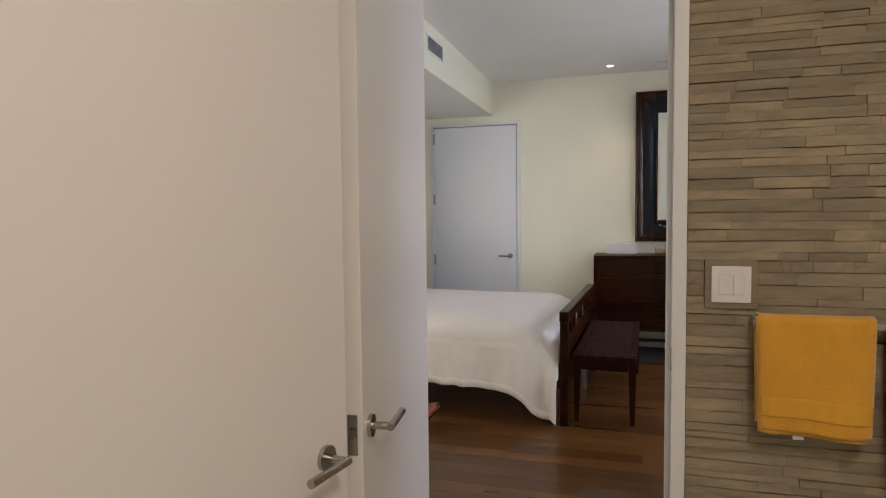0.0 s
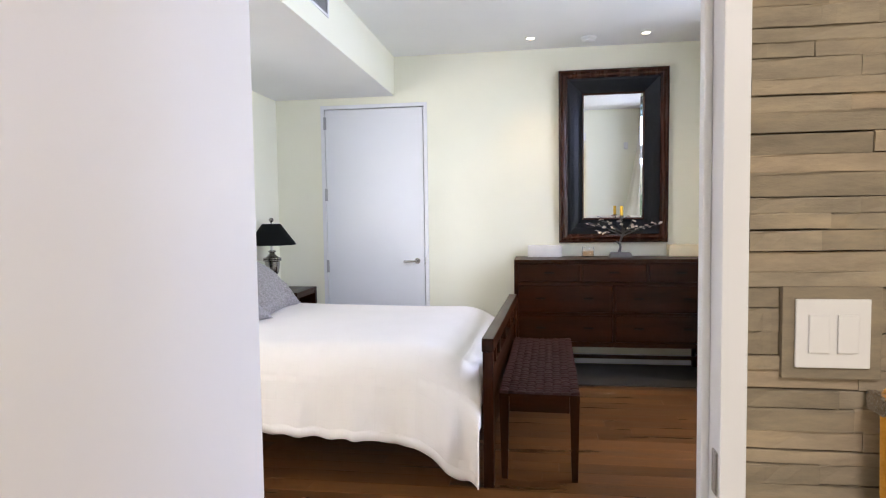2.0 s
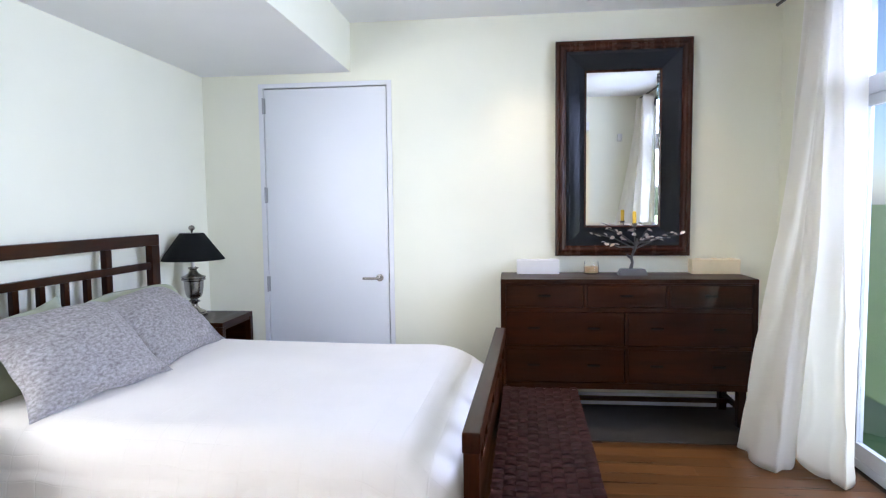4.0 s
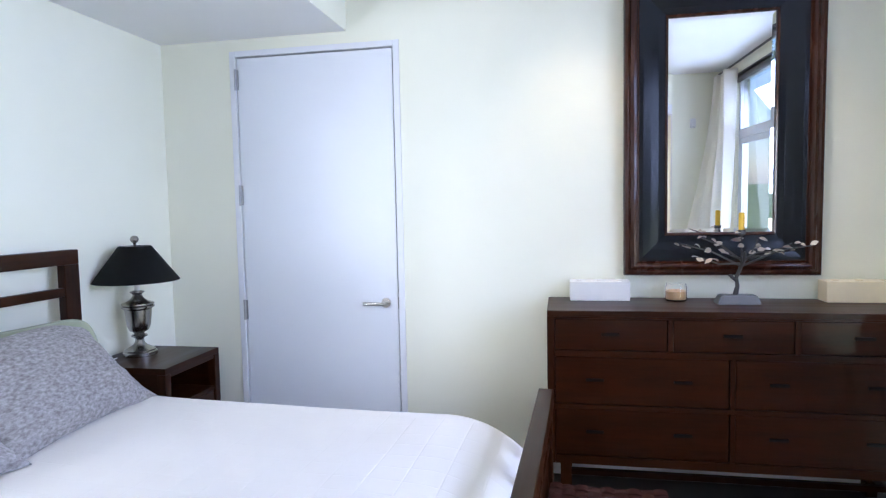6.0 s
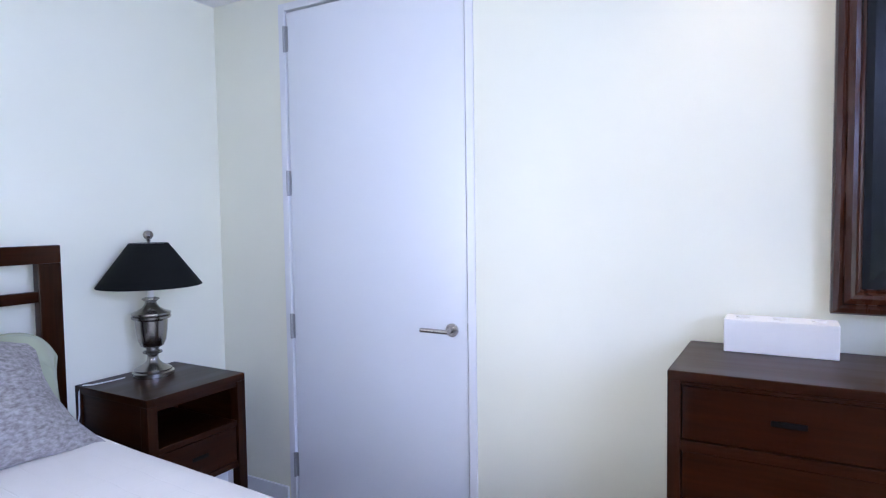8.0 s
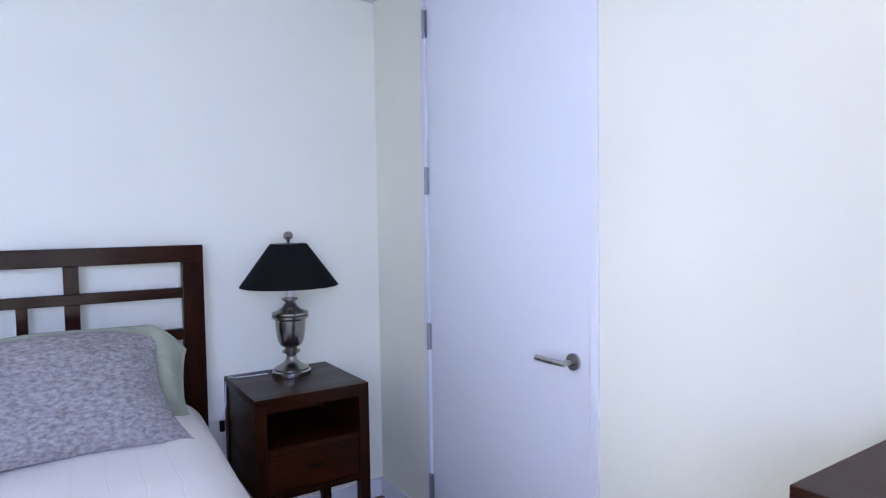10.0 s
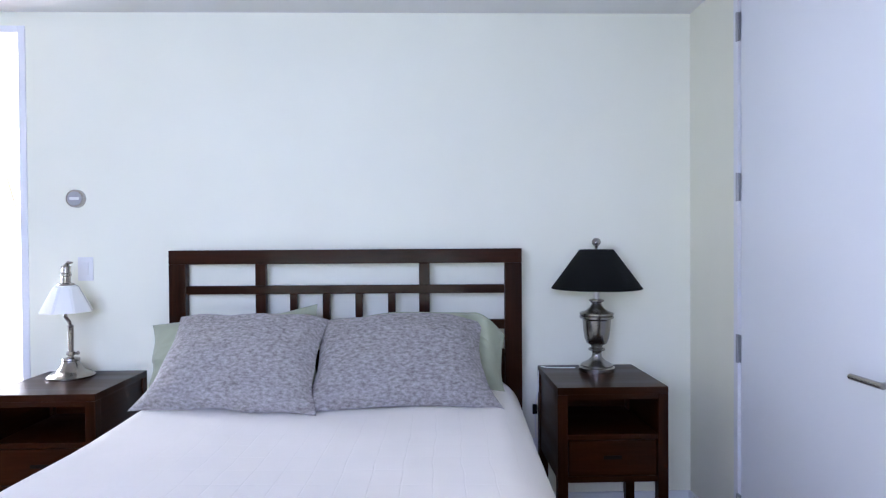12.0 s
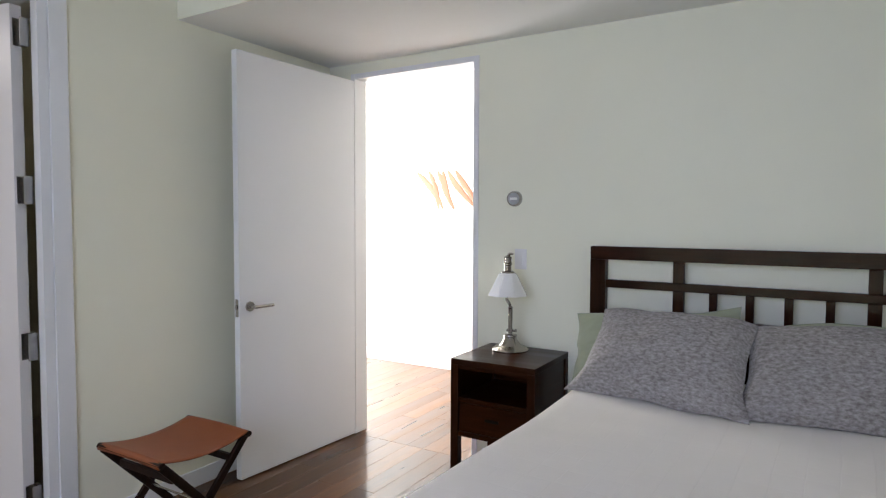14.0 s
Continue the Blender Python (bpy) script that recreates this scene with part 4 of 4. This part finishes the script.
ring("black_band", MX0 + 0.0782, MX1 - 0.0782, MZ0 + 0.0782, MZ1 - 0.0782, ((0, -0.001), (0, -0.050), (0.020, -0.049), (0.060, -0.042), (0.100, -0.033), (0.132, -0.030), (0.132, -0.001)), M_BLACK, t, "sloping black lacquered band")
ring("inner_bead", MX0 + 0.2104, MX1 - 0.2104, MZ0 + 0.2104, MZ1 - 0.2104, ((0, -0.002), (0, -0.034), (0.005, -0.038), (0.012, -0.034), (0.015, -0.026), (0.015, -0.002)), M_MIRWOOD, t, "thin gilt-brown inner bead")
bm = bmesh.new()
i0, i1 = 0.2256, 0.2456
loops = [[bm.verts.new(c) for c in ((MX0 + i, y, MZ0 + i), (MX1 - i, y, MZ0 + i), (MX1 - i, y, MZ1 - i), (MX0 + i, y, MZ1 - i))] for i, y in ((i0, -0.004), (i0, -0.0215), (i1, -0.0235))]
for a, b in zip(loops, loops[1:]):
    for k in range(4):
        bm.faces.new((a[k], a[(k + 1) % 4], b[(k + 1) % 4], b[k]))
bm.faces.new(loops[-1])
bm.faces.new(loops[0])
finish("mirror_glass", bm, M_MIRROR, t, "bevelled silvered mirror glass")


# ---- things on the dresser ----
def stone_box(x0, x1, y0, h, mat, label, flowers):
    t = thing("candle_block", ((x0 + x1) / 2, y0 + 0.055, DT), label, "candle holder")
    w = (x1 - x0) / 2
    box("block", (-w, w, -0.055, 0.055, 0, h), mat, t, 0.004)
    for k in range(3):
        x = -w + (k + 0.5) * 2 * w / 3
        lathe("tealight", [(0.020, h - 0.001), (0.020, h + 0.004), (0.017, h + 0.006), (0.001, h + 0.005)], M_ALAB if flowers else M_ALABW, t, (x, 0, 0), 20, "small wax tealight")


stone_box(-0.635, -0.325, 7.452, 0.103, M_ALAB, "white alabaster block holding small tealights", True)
stone_box(0.612, 0.945, 7.452, 0.105, M_ALABW, "cream alabaster block candle holder", False)
t = thing("jar_candle", (-0.09, 7.495, DT), "glass jar candle with amber wax", "candle")
b = bmesh.new()
add_lathe(b, [(0.050, 0.0), (0.055, 0.004), (0.055, 0.070), (0.050, 0.080), (0.051, 0.090), (0.048, 0.090), (0.047, 0.080), (0.0515, 0.068), (0.0515, 0.007), (0.001, 0.006)], 40)
jar = finish("jar", b, M_GLASS, t, "clear glass jar", True)
lathe("wax", [(0.001, 0.0065), (0.051, 0.0075), (0.051, 0.050), (0.001, 0.049)], M_WAX, t)
tube("wick", [(0, 0, 0.049), (0.001, 0, 0.058)], 0.0012, M_PULL, t, 6)

rnd = random.Random(5)
t = thing("tree_candelabra", (0.185, 7.40, DT), "pewter tree-branch candle holder with silver leaves", "candle holder")
bm = bmesh.new()
lo = [bm.verts.new(c) for c in ((-0.105, -0.05, 0), (0.105, -0.05, 0), (0.105, 0.05, 0), (-0.105, 0.05, 0))]
hi = [bm.verts.new(c) for c in ((-0.082, -0.036, 0.045), (0.084, -0.034, 0.047), (0.082, 0.036, 0.044), (-0.084, 0.034, 0.046))]
bm.faces.new(lo), bm.faces.new(hi)
for k in range(4):
    bm.faces.new((lo[k], lo[(k + 1) % 4], hi[(k + 1) % 4], hi[k]))
bmesh.ops.bevel(bm, geom=bm.edges[:], offset=0.005, segments=2, affect="EDGES")
finish("base", bm, M_ROUGHPEWTER, t, "rough dark pewter base")
tube("trunk", [(-0.01, 0, 0.04), (0.0, 0, 0.09), (-0.006, 0, 0.13), (0.012, -0.004, 0.18), (0.03, -0.006, 0.225), (0.03, -0.01, 0.26)], [0.014, 0.010, 0.009, 0.009, 0.009, 0.007], M_BRONZE, t, 10)
tube("stub", [(-0.004, 0, 0.115), (-0.028, -0.004, 0.135), (-0.04, -0.004, 0.145)], [0.009, 0.008, 0.006], M_BRONZE, t, 8)
ends = ((-0.27, 0.0, 0.30), (-0.20, -0.03, 0.24), (-0.17, 0.02, 0.33), (-0.09, -0.02, 0.30), (0.0, -0.06, 0.345), (0.10, 0.02, 0.32), (0.17, -0.02, 0.26), (0.25, 0.01, 0.30), (0.33, -0.02, 0.29))
for k, e in enumerate(ends):
    s = Vector((0.012 + 0.004 * (k % 3), -0.004, 0.19 + 0.012 * (k % 4)))
    e = Vector(e)
    mid = s.lerp(e, 0.5) + Vector((0, 0, 0.02 * (-1) ** k))
    br = tube("branch", [s, mid, e], [0.006, 0.0045, 0.0025], M_BRONZE, t, 7)
    for j in range(4):
        f = 0.5 + 0.5 * j / 3
        c = (mid.lerp(e, (f - 0.5) * 2)) + Vector((rnd.uniform(-0.01, 0.01), rnd.uniform(-0.012, 0.012), rnd.uniform(-0.012, 0.014)))
        a, tl, ln = rnd.uniform(-0.7, 0.7) + (0 if e.x > 0 else 3.14), rnd.uniform(-0.6, 0.6), rnd.uniform(0.026, 0.048)
        bm = bmesh.new()
        rows = []
        for q in range(5):
            u = q / 4
            wd = 0.012 * math.sin(math.pi * (0.08 + 0.9 * u)) * ln / 0.04
            rows.append([bm.verts.new((u * ln, sgn * wd, abs(sgn) * 0.003 + 0.004 * math.sin(u * 3))) for sgn in (-1, 0, 1)])
        for ra, rb in zip(rows, rows[1:]):
            for q in range(2):
                bm.faces.new((ra[q], ra[q + 1], rb[q + 1], rb[q]))
        bmesh.ops.transform(bm, matrix=Matrix.Translation(c) @ Euler((rnd.uniform(-1.2, 1.2), tl, a)).to_matrix().to_4x4(), verts=bm.verts)
        bmesh.ops.solidify(bm, geom=bm.faces[:], thickness=0.0012)
        finish("leaf", bm, M_SILVERLEAF, br)
lathe("candle_cup", [(0.004, 0.338), (0.010, 0.345), (0.017, 0.352), (0.018, 0.372), (0.015, 0.372), (0.014, 0.356)], M_BRONZE, t, (0.0, -0.06, 0), 20)
lathe("candle", [(0.0135, 0.356), (0.0135, 0.450), (0.010, 0.456), (0.002, 0.457)], M_YELLOW, t, (0.0, -0.06, 0), 20, "yellow taper candle stub")


# ---- bench at the foot of the bed ----
BX0, BX1, BY0, BY1, BT = -0.745, -0.325, 4.985, 6.435, 0.48
t = thing("bench", ((BX0 + BX1) / 2, (BY0 + BY1) / 2, 0), "dark wooden bench with a woven leather seat at the bed's foot", "bench", -1.5)
bw, bl = (BX1 - BX0) / 2, (BY1 - BY0) / 2
for sx in (-1, 1):
    for sy in (-1, 1):
        taper_leg("leg", sx * (bw - 0.026), sy * (bl - 0.026), BT - 0.02, 0.052, 0.032, M_WZ, t, 0.05, 0, sy)
    box("apron", (sx * (bw - 0.014) - 0.011, sx * (bw - 0.014) + 0.011, -bl + 0.053, bl - 0.053, BT - 0.115, BT - 0.02), M_WY, t, 0.003)
    box("apron", (-bw + 0.053, bw - 0.053, sx * (bl - 0.014) - 0.011, sx * (bl - 0.014) + 0.011, BT - 0.115, BT - 0.02), M_WX, t, 0.003)
verts, faces = [], []
nx, ny, q = 9, 32, 4
cw, cl = 2 * bw / nx, 2 * bl / ny
for i in range(nx):
    for j in range(ny):
        along = (i + j) % 2 == 0
        base_i = len(verts)
        jx, jy, jz = rnd.uniform(-0.0015, 0.0015), rnd.uniform(-0.0015, 0.0015), rnd.uniform(-0.001, 0.0012)
        for a in range(q + 1):
            for b in range(q + 1):
                u, v = a / q * 2 - 1, b / q * 2 - 1
                m_, n_ = (v, u) if along else (u, v)
                h = 0.007 * math.sqrt(max(0, 1 - m_ * m_)) + 0.0015 * (1 - n_ ** 4)
                sag = 0.008 * (1 - ((i + 0.5 + u / 2) / nx * 2 - 1) ** 2)
                verts.append((-bw + (i + 0.5) * cw + u * cw * (0.47 if along else 0.52) + jx, -bl + (j + 0.5) * cl + v * cl * (0.52 if along else 0.47) + jy, BT - 0.012 + h - sag + jz))
        for a in range(q):
            for b in range(q):
                k = base_i + a * (q + 1) + b
                faces.append((k, k + q + 1, k + q + 2, k + 1))
me = bpy.data.meshes.new("woven_seat")
me.from_pydata(verts, [], faces)
me.materials.append(M_WOVEN)
me.polygons.foreach_set("use_smooth", [True] * len(me.polygons))
o = new("woven_seat", me)
o.parent = t
tagged(o, "dark brown basket-woven leather straps", kind="stuff")
box("seat_board", (-bw + 0.004, bw - 0.004, -bl + 0.004, bl - 0.004, BT - 0.0345, BT - 0.0195), M_WOVEN, t, 0.003)


# ---- curtains ----
def poly(pts, f):
    f *= len(pts) - 1
    i = min(int(f), len(pts) - 2)
    return Vector(pts[i]).lerp(Vector(pts[i + 1]), f - i)


def curtain(flip, label):
    top = [(1.16 + 0.05 * (-1) ** k, 6.99 - (0.036 if flip else 0.054) * k, 2.86) for k in range(11)]
    low = [(x, y, 0.012) for x, y in ((1.04, 7.10), (0.92, 7.05), (0.82, 6.97), (0.715, 6.80), (0.715, 6.60), (0.76, 6.40), (0.90, 6.48), (0.95, 6.60), (1.00, 6.36), (1.06, 6.22), (1.12, 6.30))]

    def f(u, v):
        z = 2.86 * (1 - v) + 0.012 * v
        a, b = poly(top, u), poly(low, u)
        k = v ** 1.25
        p = a.lerp(b, k)
        q = Vector((u * 7, v * 3.2, 1.0 + flip))
        w = 0.016 * noise.noise(q) + 0.010 * noise.noise(q * 2.7) * v
        crump = 1 - abs(noise.noise(Vector((u * 5 + v * 1.5, v * 4.2 - u * 2.0, 4.0 + flip))) * 2.4)
        w += 0.022 * max(0.0, crump) ** 3 * v
        pl = 0.020 * math.sin(u * 40 + 1.5 * noise.noise(Vector((u * 3, v * 2, 7.0)))) * (1 - 0.35 * v)
        y = p.y + w + pl * 0.6
        x = min(1.222, p.x + w + pl)
        if flip:
            x -= 0.17 * k * (1 - 0.6 * u)
            y -= 0.25 * u
            y += 0.10 * k
        return (x, max(3.085, 10.08 - y) if flip else y, z + 0.008 * math.sin(u * 37) * v)

    t = thing("curtain", (0, 0, 0), label, "curtain", group="window curtains")
    sheet("panel", 130, 70, f, M_CURTAIN, t, 0.004)


curtain(0, "white cotton curtain gathered beside the dresser, pooling on the floor")
curtain(1, "white cotton curtain gathered at the window's far side")
t = thing("curtain_rod", (1.165, 5.21, 2.885), "thin dark curtain rod along the ceiling", "curtain rod")
tube("rod", [(0, -2.28, 0), (0, 2.28, 0)], 0.011, M_BRONZE, t, 12)
for y in (-2.2, 0, 2.2):
    tube("bracket", [(0, y, 0.008), (0, y, 0.0445)], 0.009, M_BRONZE, t, 8)


# ---- stool ----
t = thing("folding_stool", (-1.565, 3.45, 0), "dark wooden folding stool with tan leather seat", "stool")
sw_, sl = 0.232, 0.225


def saddle(u, v):
    x = (u * 2 - 1) * sw_
    y = (v * 2 - 1) * sl
    z = 0.480 - 0.038 * (1 - (x / sw_) ** 2) + 0.006 * math.sin(v * 3.1)
    over = max(0.0, abs(x) / sw_ - 0.93) / 0.07
    return (x * (1.045 + 0.03 * math.sin(over * 3.1)), y, z - 0.030 * over ** 2)


sheet("leather_seat", 84, 18, saddle, M_LEATHER, t, 0.006)
for s in (-1, 1):
    tube("seat_rail", [(s * sw_, -sl - 0.006, 0.464), (s * sw_, sl + 0.006, 0.464)], 0.014, M_STOOLWOOD, t, 12)
    for k, y in enumerate((-sl + 0.012, sl - 0.012)):
        beam("leg", (s * (sw_ - 0.002), y + s * 0.0115, 0.456), (-s * (sw_ - 0.05), y + s * 0.0115, 0.003), 0.036, 0.021, M_STOOLWOOD, t)
    box("stretcher", (s * 0.152 - 0.011, s * 0.152 + 0.011, -sl + 0.034, sl - 0.034, 0.352, 0.384), M_STOOLWOOD, t, 0.003)
tube("pivot", [(0.0, -sl - 0.012, 0.207), (0.0, sl + 0.012, 0.207)], 0.005, M_STEEL, t, 8)


# ---- wall fittings ----
t = thing("thermostat", (W, 4.478, 1.624), "round silver thermostat on the wall", "thermostat")
tube("ring", [(0, 0, 0), (0.022, 0, 0)], [0.046, 0.044], M_STEEL, t, 36)
tube("face", [(0.0221, 0, 0), (0.025, 0, 0)], [0.036, 0.034], M_HINGE, t, 32)
box("display", (0.0251, 0.0262, -0.024, 0.024, -0.007, 0.007), M_PLASTIC, t, 0.001)


def switch_plate(name, at, rz, label, w=0.119, h=0.119, n=2):
    t = thing(name, at, label, "light switch", rz)
    box("plate", (-w / 2, w / 2, -0.006, 0, -h / 2, h / 2), M_PLASTIC, t, 0.002)
    for k in range(n):
        xc = (k - (n - 1) / 2) * 0.046
        b = bmesh.new()
        add_box(b, xc - 0.0165, xc + 0.0165, -0.010, -0.0062, -0.033, 0.033, 0.0015)
        finish("rocker", b, M_PLASTIC, t)
    return t


switch_plate("light_switch", (W + 0.0005, 4.518, 1.27), 90, "white wall switch behind the bedside lamp", 0.075, 0.119, 1)
switch_plate("light_switch", (-0.070, 2.897, 1.202), 0, "white double rocker switch on the stone wall")
structure("trim_switch", (-0.149, 0.010, 2.8975, 2.93, 1.122, 1.282), M_STONE, "smooth stone surround of the light switch", "trim", 0.002)
t = thing("wall_outlet", (W, 6.80, 0.32), "white electrical outlet low on the wall", "outlet")
box("plate", (0.0005, 0.006, -0.036, 0.036, -0.058, 0.058), M_PLASTIC, t, 0.002)
t = thing("wall_sensor", (0.89, S_ + 0.0005, 2.34), "small white motion sensor high on the wall", "sensor")
box("housing", (-0.032, 0.032, 0, 0.045, -0.055, 0.055), M_PLASTIC, t, 0.012)
box("lens", (-0.020, 0.020, 0.0445, 0.049, -0.040, -0.002), M_WHITEGLASS, t, 0.004, "milky sensor lens")

# ---- hallway picture ----
t = thing("painting", (-5.03, 3.0, 1.74), "white canvas with tan and orange brush strokes", "painting")
box("canvas", (0, 0.03, -0.62, 0.62, -0.32, 0.32), M_TRIM, t, 0.003)
M_STROKE = paint("tan_brush_paint", (0.26, 0.12, 0.06), 0.5)
for k in range(6):
    y0 = -0.48 + 0.10 * k
    pts = [(0.034, y0 - 0.02 + 0.05 * math.sin(q * 0.5 + k) + 0.035 * q * (1 if k % 2 else 1.6), 0.24 - 0.075 * q) for q in range(6)]
    bm = add_tube(bmesh.new(), [(0, p[1] + 0.03, p[2]) for p in pts], [0.012, 0.03, 0.034, 0.03, 0.024, 0.008], 10)
    for v in bm.verts:
        v.co.x = 0.0305 + max(0.0, v.co.x) * 0.12
    finish("brush_stroke", bm, M_STROKE, t)


# ---- bathroom towels ----
t = thing("towel_bar", (0, 0, 0), "square steel towel bar on the stone wall", "towel bar")
box("bar", (-0.012, 0.78, 2.838, 2.850, 1.078, 1.098), M_STEEL, t, 0.0015)
for x in (-0.010, 0.76):
    box("post", (x, x + 0.018, 2.851, 2.905, 1.072, 1.104), M_STEEL, t, 0.002)


def towel(x0, x1, front, back, label, seed):
    t = thing("towel", (0, 2.844, 1.098), label, "towel", group="hanging towels")
    for layer in range(2):
        g = 0.006 + 0.008 * layer
        fl, bl_ = front - 0.012 * layer, back - 0.01 * layer

        def f(u, v):
            tot = fl + bl_ + math.pi * g
            s = v * tot
            x = x0 + (x1 - x0) * u + 0.005 * layer
            q = Vector((u * 4 + seed, v * 3, layer * 4.0))
            w = 0.006 * noise.noise(q) + 0.003 * noise.noise(q * 4)
            if s < fl:
                y, z = -g - 0.011, -(fl - s)
                y -= 0.018 * ((fl - s) / fl) * (0.4 + 0.6 * math.sin(u * 5 + seed) ** 2)
            elif s < fl + math.pi * g:
                a = (s - fl) / g
                y, z = -(g + 0.011) * math.cos(a), (g + 0.002) * math.sin(a)
            else:
                y, z = g + 0.011, -(s - fl - math.pi * g)
            curl = 0.012 * max(0, abs(u - 0.5) * 2 - 0.85) / 0.15
            return (x + 0.018 * (0.5 - u) * min(1, max(0, -z / 0.38)), y + (w if s < fl else w * 0.3) + curl, z + 0.006 * math.sin(u * 4 + seed) * (1 if s < fl * 0.5 else 0))

        sheet("terry_layer", 40, 90, f, M_TOWEL, t, 0.009)
    box("care_label", (x0 + 0.105, x0 + 0.135, -0.0225, -0.0215, -front - 0.012, -front + 0.03), M_PLASTIC, t, 0.0, "small white care label")
    sheet("border", 40, 12, lambda u, v: (lambda p: (p[0], p[1] - 0.0055, p[2]))(f(u, 0.06 + 0.085 * v)), M_TOWELBAND, t, 0.002, label="flat woven border")
    return t


towel(-0.004, 0.314, 0.356, 0.335, "folded mustard yellow towel over the bar", 1.0)
towel(0.360, 0.690, 0.46, 0.40, "second mustard yellow towel over the bar", 4.0)
# Assumed fitting above the added bathroom lamp; no such light is in view.
t = thing("recessed_downlight", (0.30, 0.60, CEIL), "assumed square bathroom ceiling light, out of view", "ceiling light")
box("trim_ring", (-0.27, 0.27, -0.27, 0.27, -0.012, -0.0005), M_PLASTIC, t, 0.002)


# ---- stone strips ----
def block_mesh(seed):
    rnd = random.Random(seed)
    bm = bmesh.new()
    n = 4
    grid = []
    for i in range(n + 1):
        x = i / n - 0.5
        e = 0.07 if 0 < i < n else 0.02
        bulge = rnd.uniform(-0.12, 0.12)
        row = [(x, 0.5, -0.5), (x, -0.485 + bulge * 0.5, -0.5 + rnd.uniform(0, e * 0.6)), (x, -0.5 + bulge * 0.6, -0.42), (x, -0.5 + rnd.uniform(-0.12, 0.12), 0.38), (x, -0.48 + bulge * 0.5, 0.5 - rnd.uniform(0, e * 0.4)), (x, 0.5, 0.5)]
        grid.append([bm.verts.new(c) for c in row])
    for a, b in zip(grid, grid[1:]):
        for k in range(5):
            bm.faces.new((a[k], b[k], b[k + 1], a[k + 1]))
    bm.faces.new(grid[0])
    bm.faces.new(grid[-1])
    bmesh.ops.recalc_face_normals(bm, faces=bm.faces)
    me = bpy.data.meshes.new("stone_strip")
    bm.to_mesh(me)
    bm.free()
    me.materials.append(M_STONE)
    return me


blocks = [block_mesh(k) for k in range(9)]
host = bpy.data.objects["backing_stone"]
rnd = random.Random(11)
rest_v, rest_f = [], []
made = 0


def lay_strips(xa, xb, near):
    global made
    z = 0.0
    while z < CEIL - 0.012:
        h = min(rnd.choice((0.024, 0.028, 0.032, 0.036, 0.042)), CEIL - z)
        x = xa
        while x < xb - 0.001:
            ln = min(rnd.choice((rnd.uniform(0.08, 0.2), rnd.uniform(0.16, 0.42))), xb - x)
            if xb - x - ln < 0.05:
                ln = xb - x
            d = rnd.uniform(0.0195, 0.0275)
            cx, cz = x + ln / 2, z + h / 2
            if not (near and cx + ln / 2 > -0.149 and cx - ln / 2 < 0.010 and 1.122 < cz < 1.282):
                spans = [(x, x + ln)]
            else:
                spans = [s for s in ((x, -0.150), (0.011, x + ln)) if s[1] - s[0] > 0.004]
            for s0, s1 in spans:
                m = Matrix.LocRotScale(((s0 + s1) / 2, 2.93 - d / 2, cz + rnd.uniform(-0.0018, 0.0018)), Euler((0, rnd.uniform(-0.006, 0.006), 0)), (s1 - s0 - 0.0006, d, h - 0.0004))
                me = rnd.choice(blocks)
                if near and 0.62 < z < 1.95 and s0 < 0.60 and made < 300:
                    o = new("stone_strip", me)
                    o.matrix_world = m
                    o.parent = host
                    made += 1
                else:
                    i = len(rest_v)
                    rest_v.extend(m @ v.co for v in me.vertices)
                    rest_f.extend([i + k for k in p.vertices] for p in me.polygons)
            x += ln
        z += h


lay_strips(-0.203, E_ - 0.001, True)
lay_strips(-2.39, -1.24, False)
me = bpy.data.meshes.new("stone_strips")
me.from_pydata(rest_v, [], rest_f)
me.materials.append(M_STONE)
o = new("stone_strips", me)
o.parent = host
tagged(o, "stacked brown-grey stone strips", kind="stuff")


# ---- floor boards ----
def plank(x0, x1, y0, y1, host):
    g, c = 0.0004, 0.0012
    sx, sy = rnd.uniform(-40, 40), rnd.uniform(-40, 40)
    cx, cy = (x0 + x1) / 2, (y0 + y1) / 2
    a, b = (x1 - x0) / 2 - g, (y1 - y0) / 2 - g
    v = []
    for z, i in ((-0.0118, 0), (-c * 0.6, 0), (0.0, c)):
        v += [(sx - a + i, sy - b + i, z), (sx + a - i, sy - b + i, z), (sx + a - i, sy + b - i, z), (sx - a + i, sy + b - i, z)]
    f = [(8, 9, 10, 11)]
    for r in (0, 4):
        for k in range(4):
            f.append((r + k, r + (k + 1) % 4, r + 4 + (k + 1) % 4, r + 4 + k))
    me = bpy.data.meshes.new("plank")
    me.from_pydata(v, [], f)
    me.materials.append(M_PLANK)
    o = new("plank", me)
    o.location = (cx - sx, cy - sy, 0)
    o.parent = host


fl = bpy.data.objects["floor"]
rnd = random.Random(21)
PW = 0.127
for xa, xb, ya, yb in ((W, E_, S_ - 0.105, N_), (-5.03, W, 0.53, N_)):
    y = ya
    while y < yb - 0.01:
        y1 = min(y + PW, yb)
        x = xa
        while x < xb - 0.01:
            ln = rnd.uniform(0.9, 2.3) if x > xa else rnd.uniform(0.4, 2.0)
            x1 = xb if xb - x - ln < 0.35 else x + ln
            plank(x, x1, y, y1, fl)
            x = x1
        y = y1
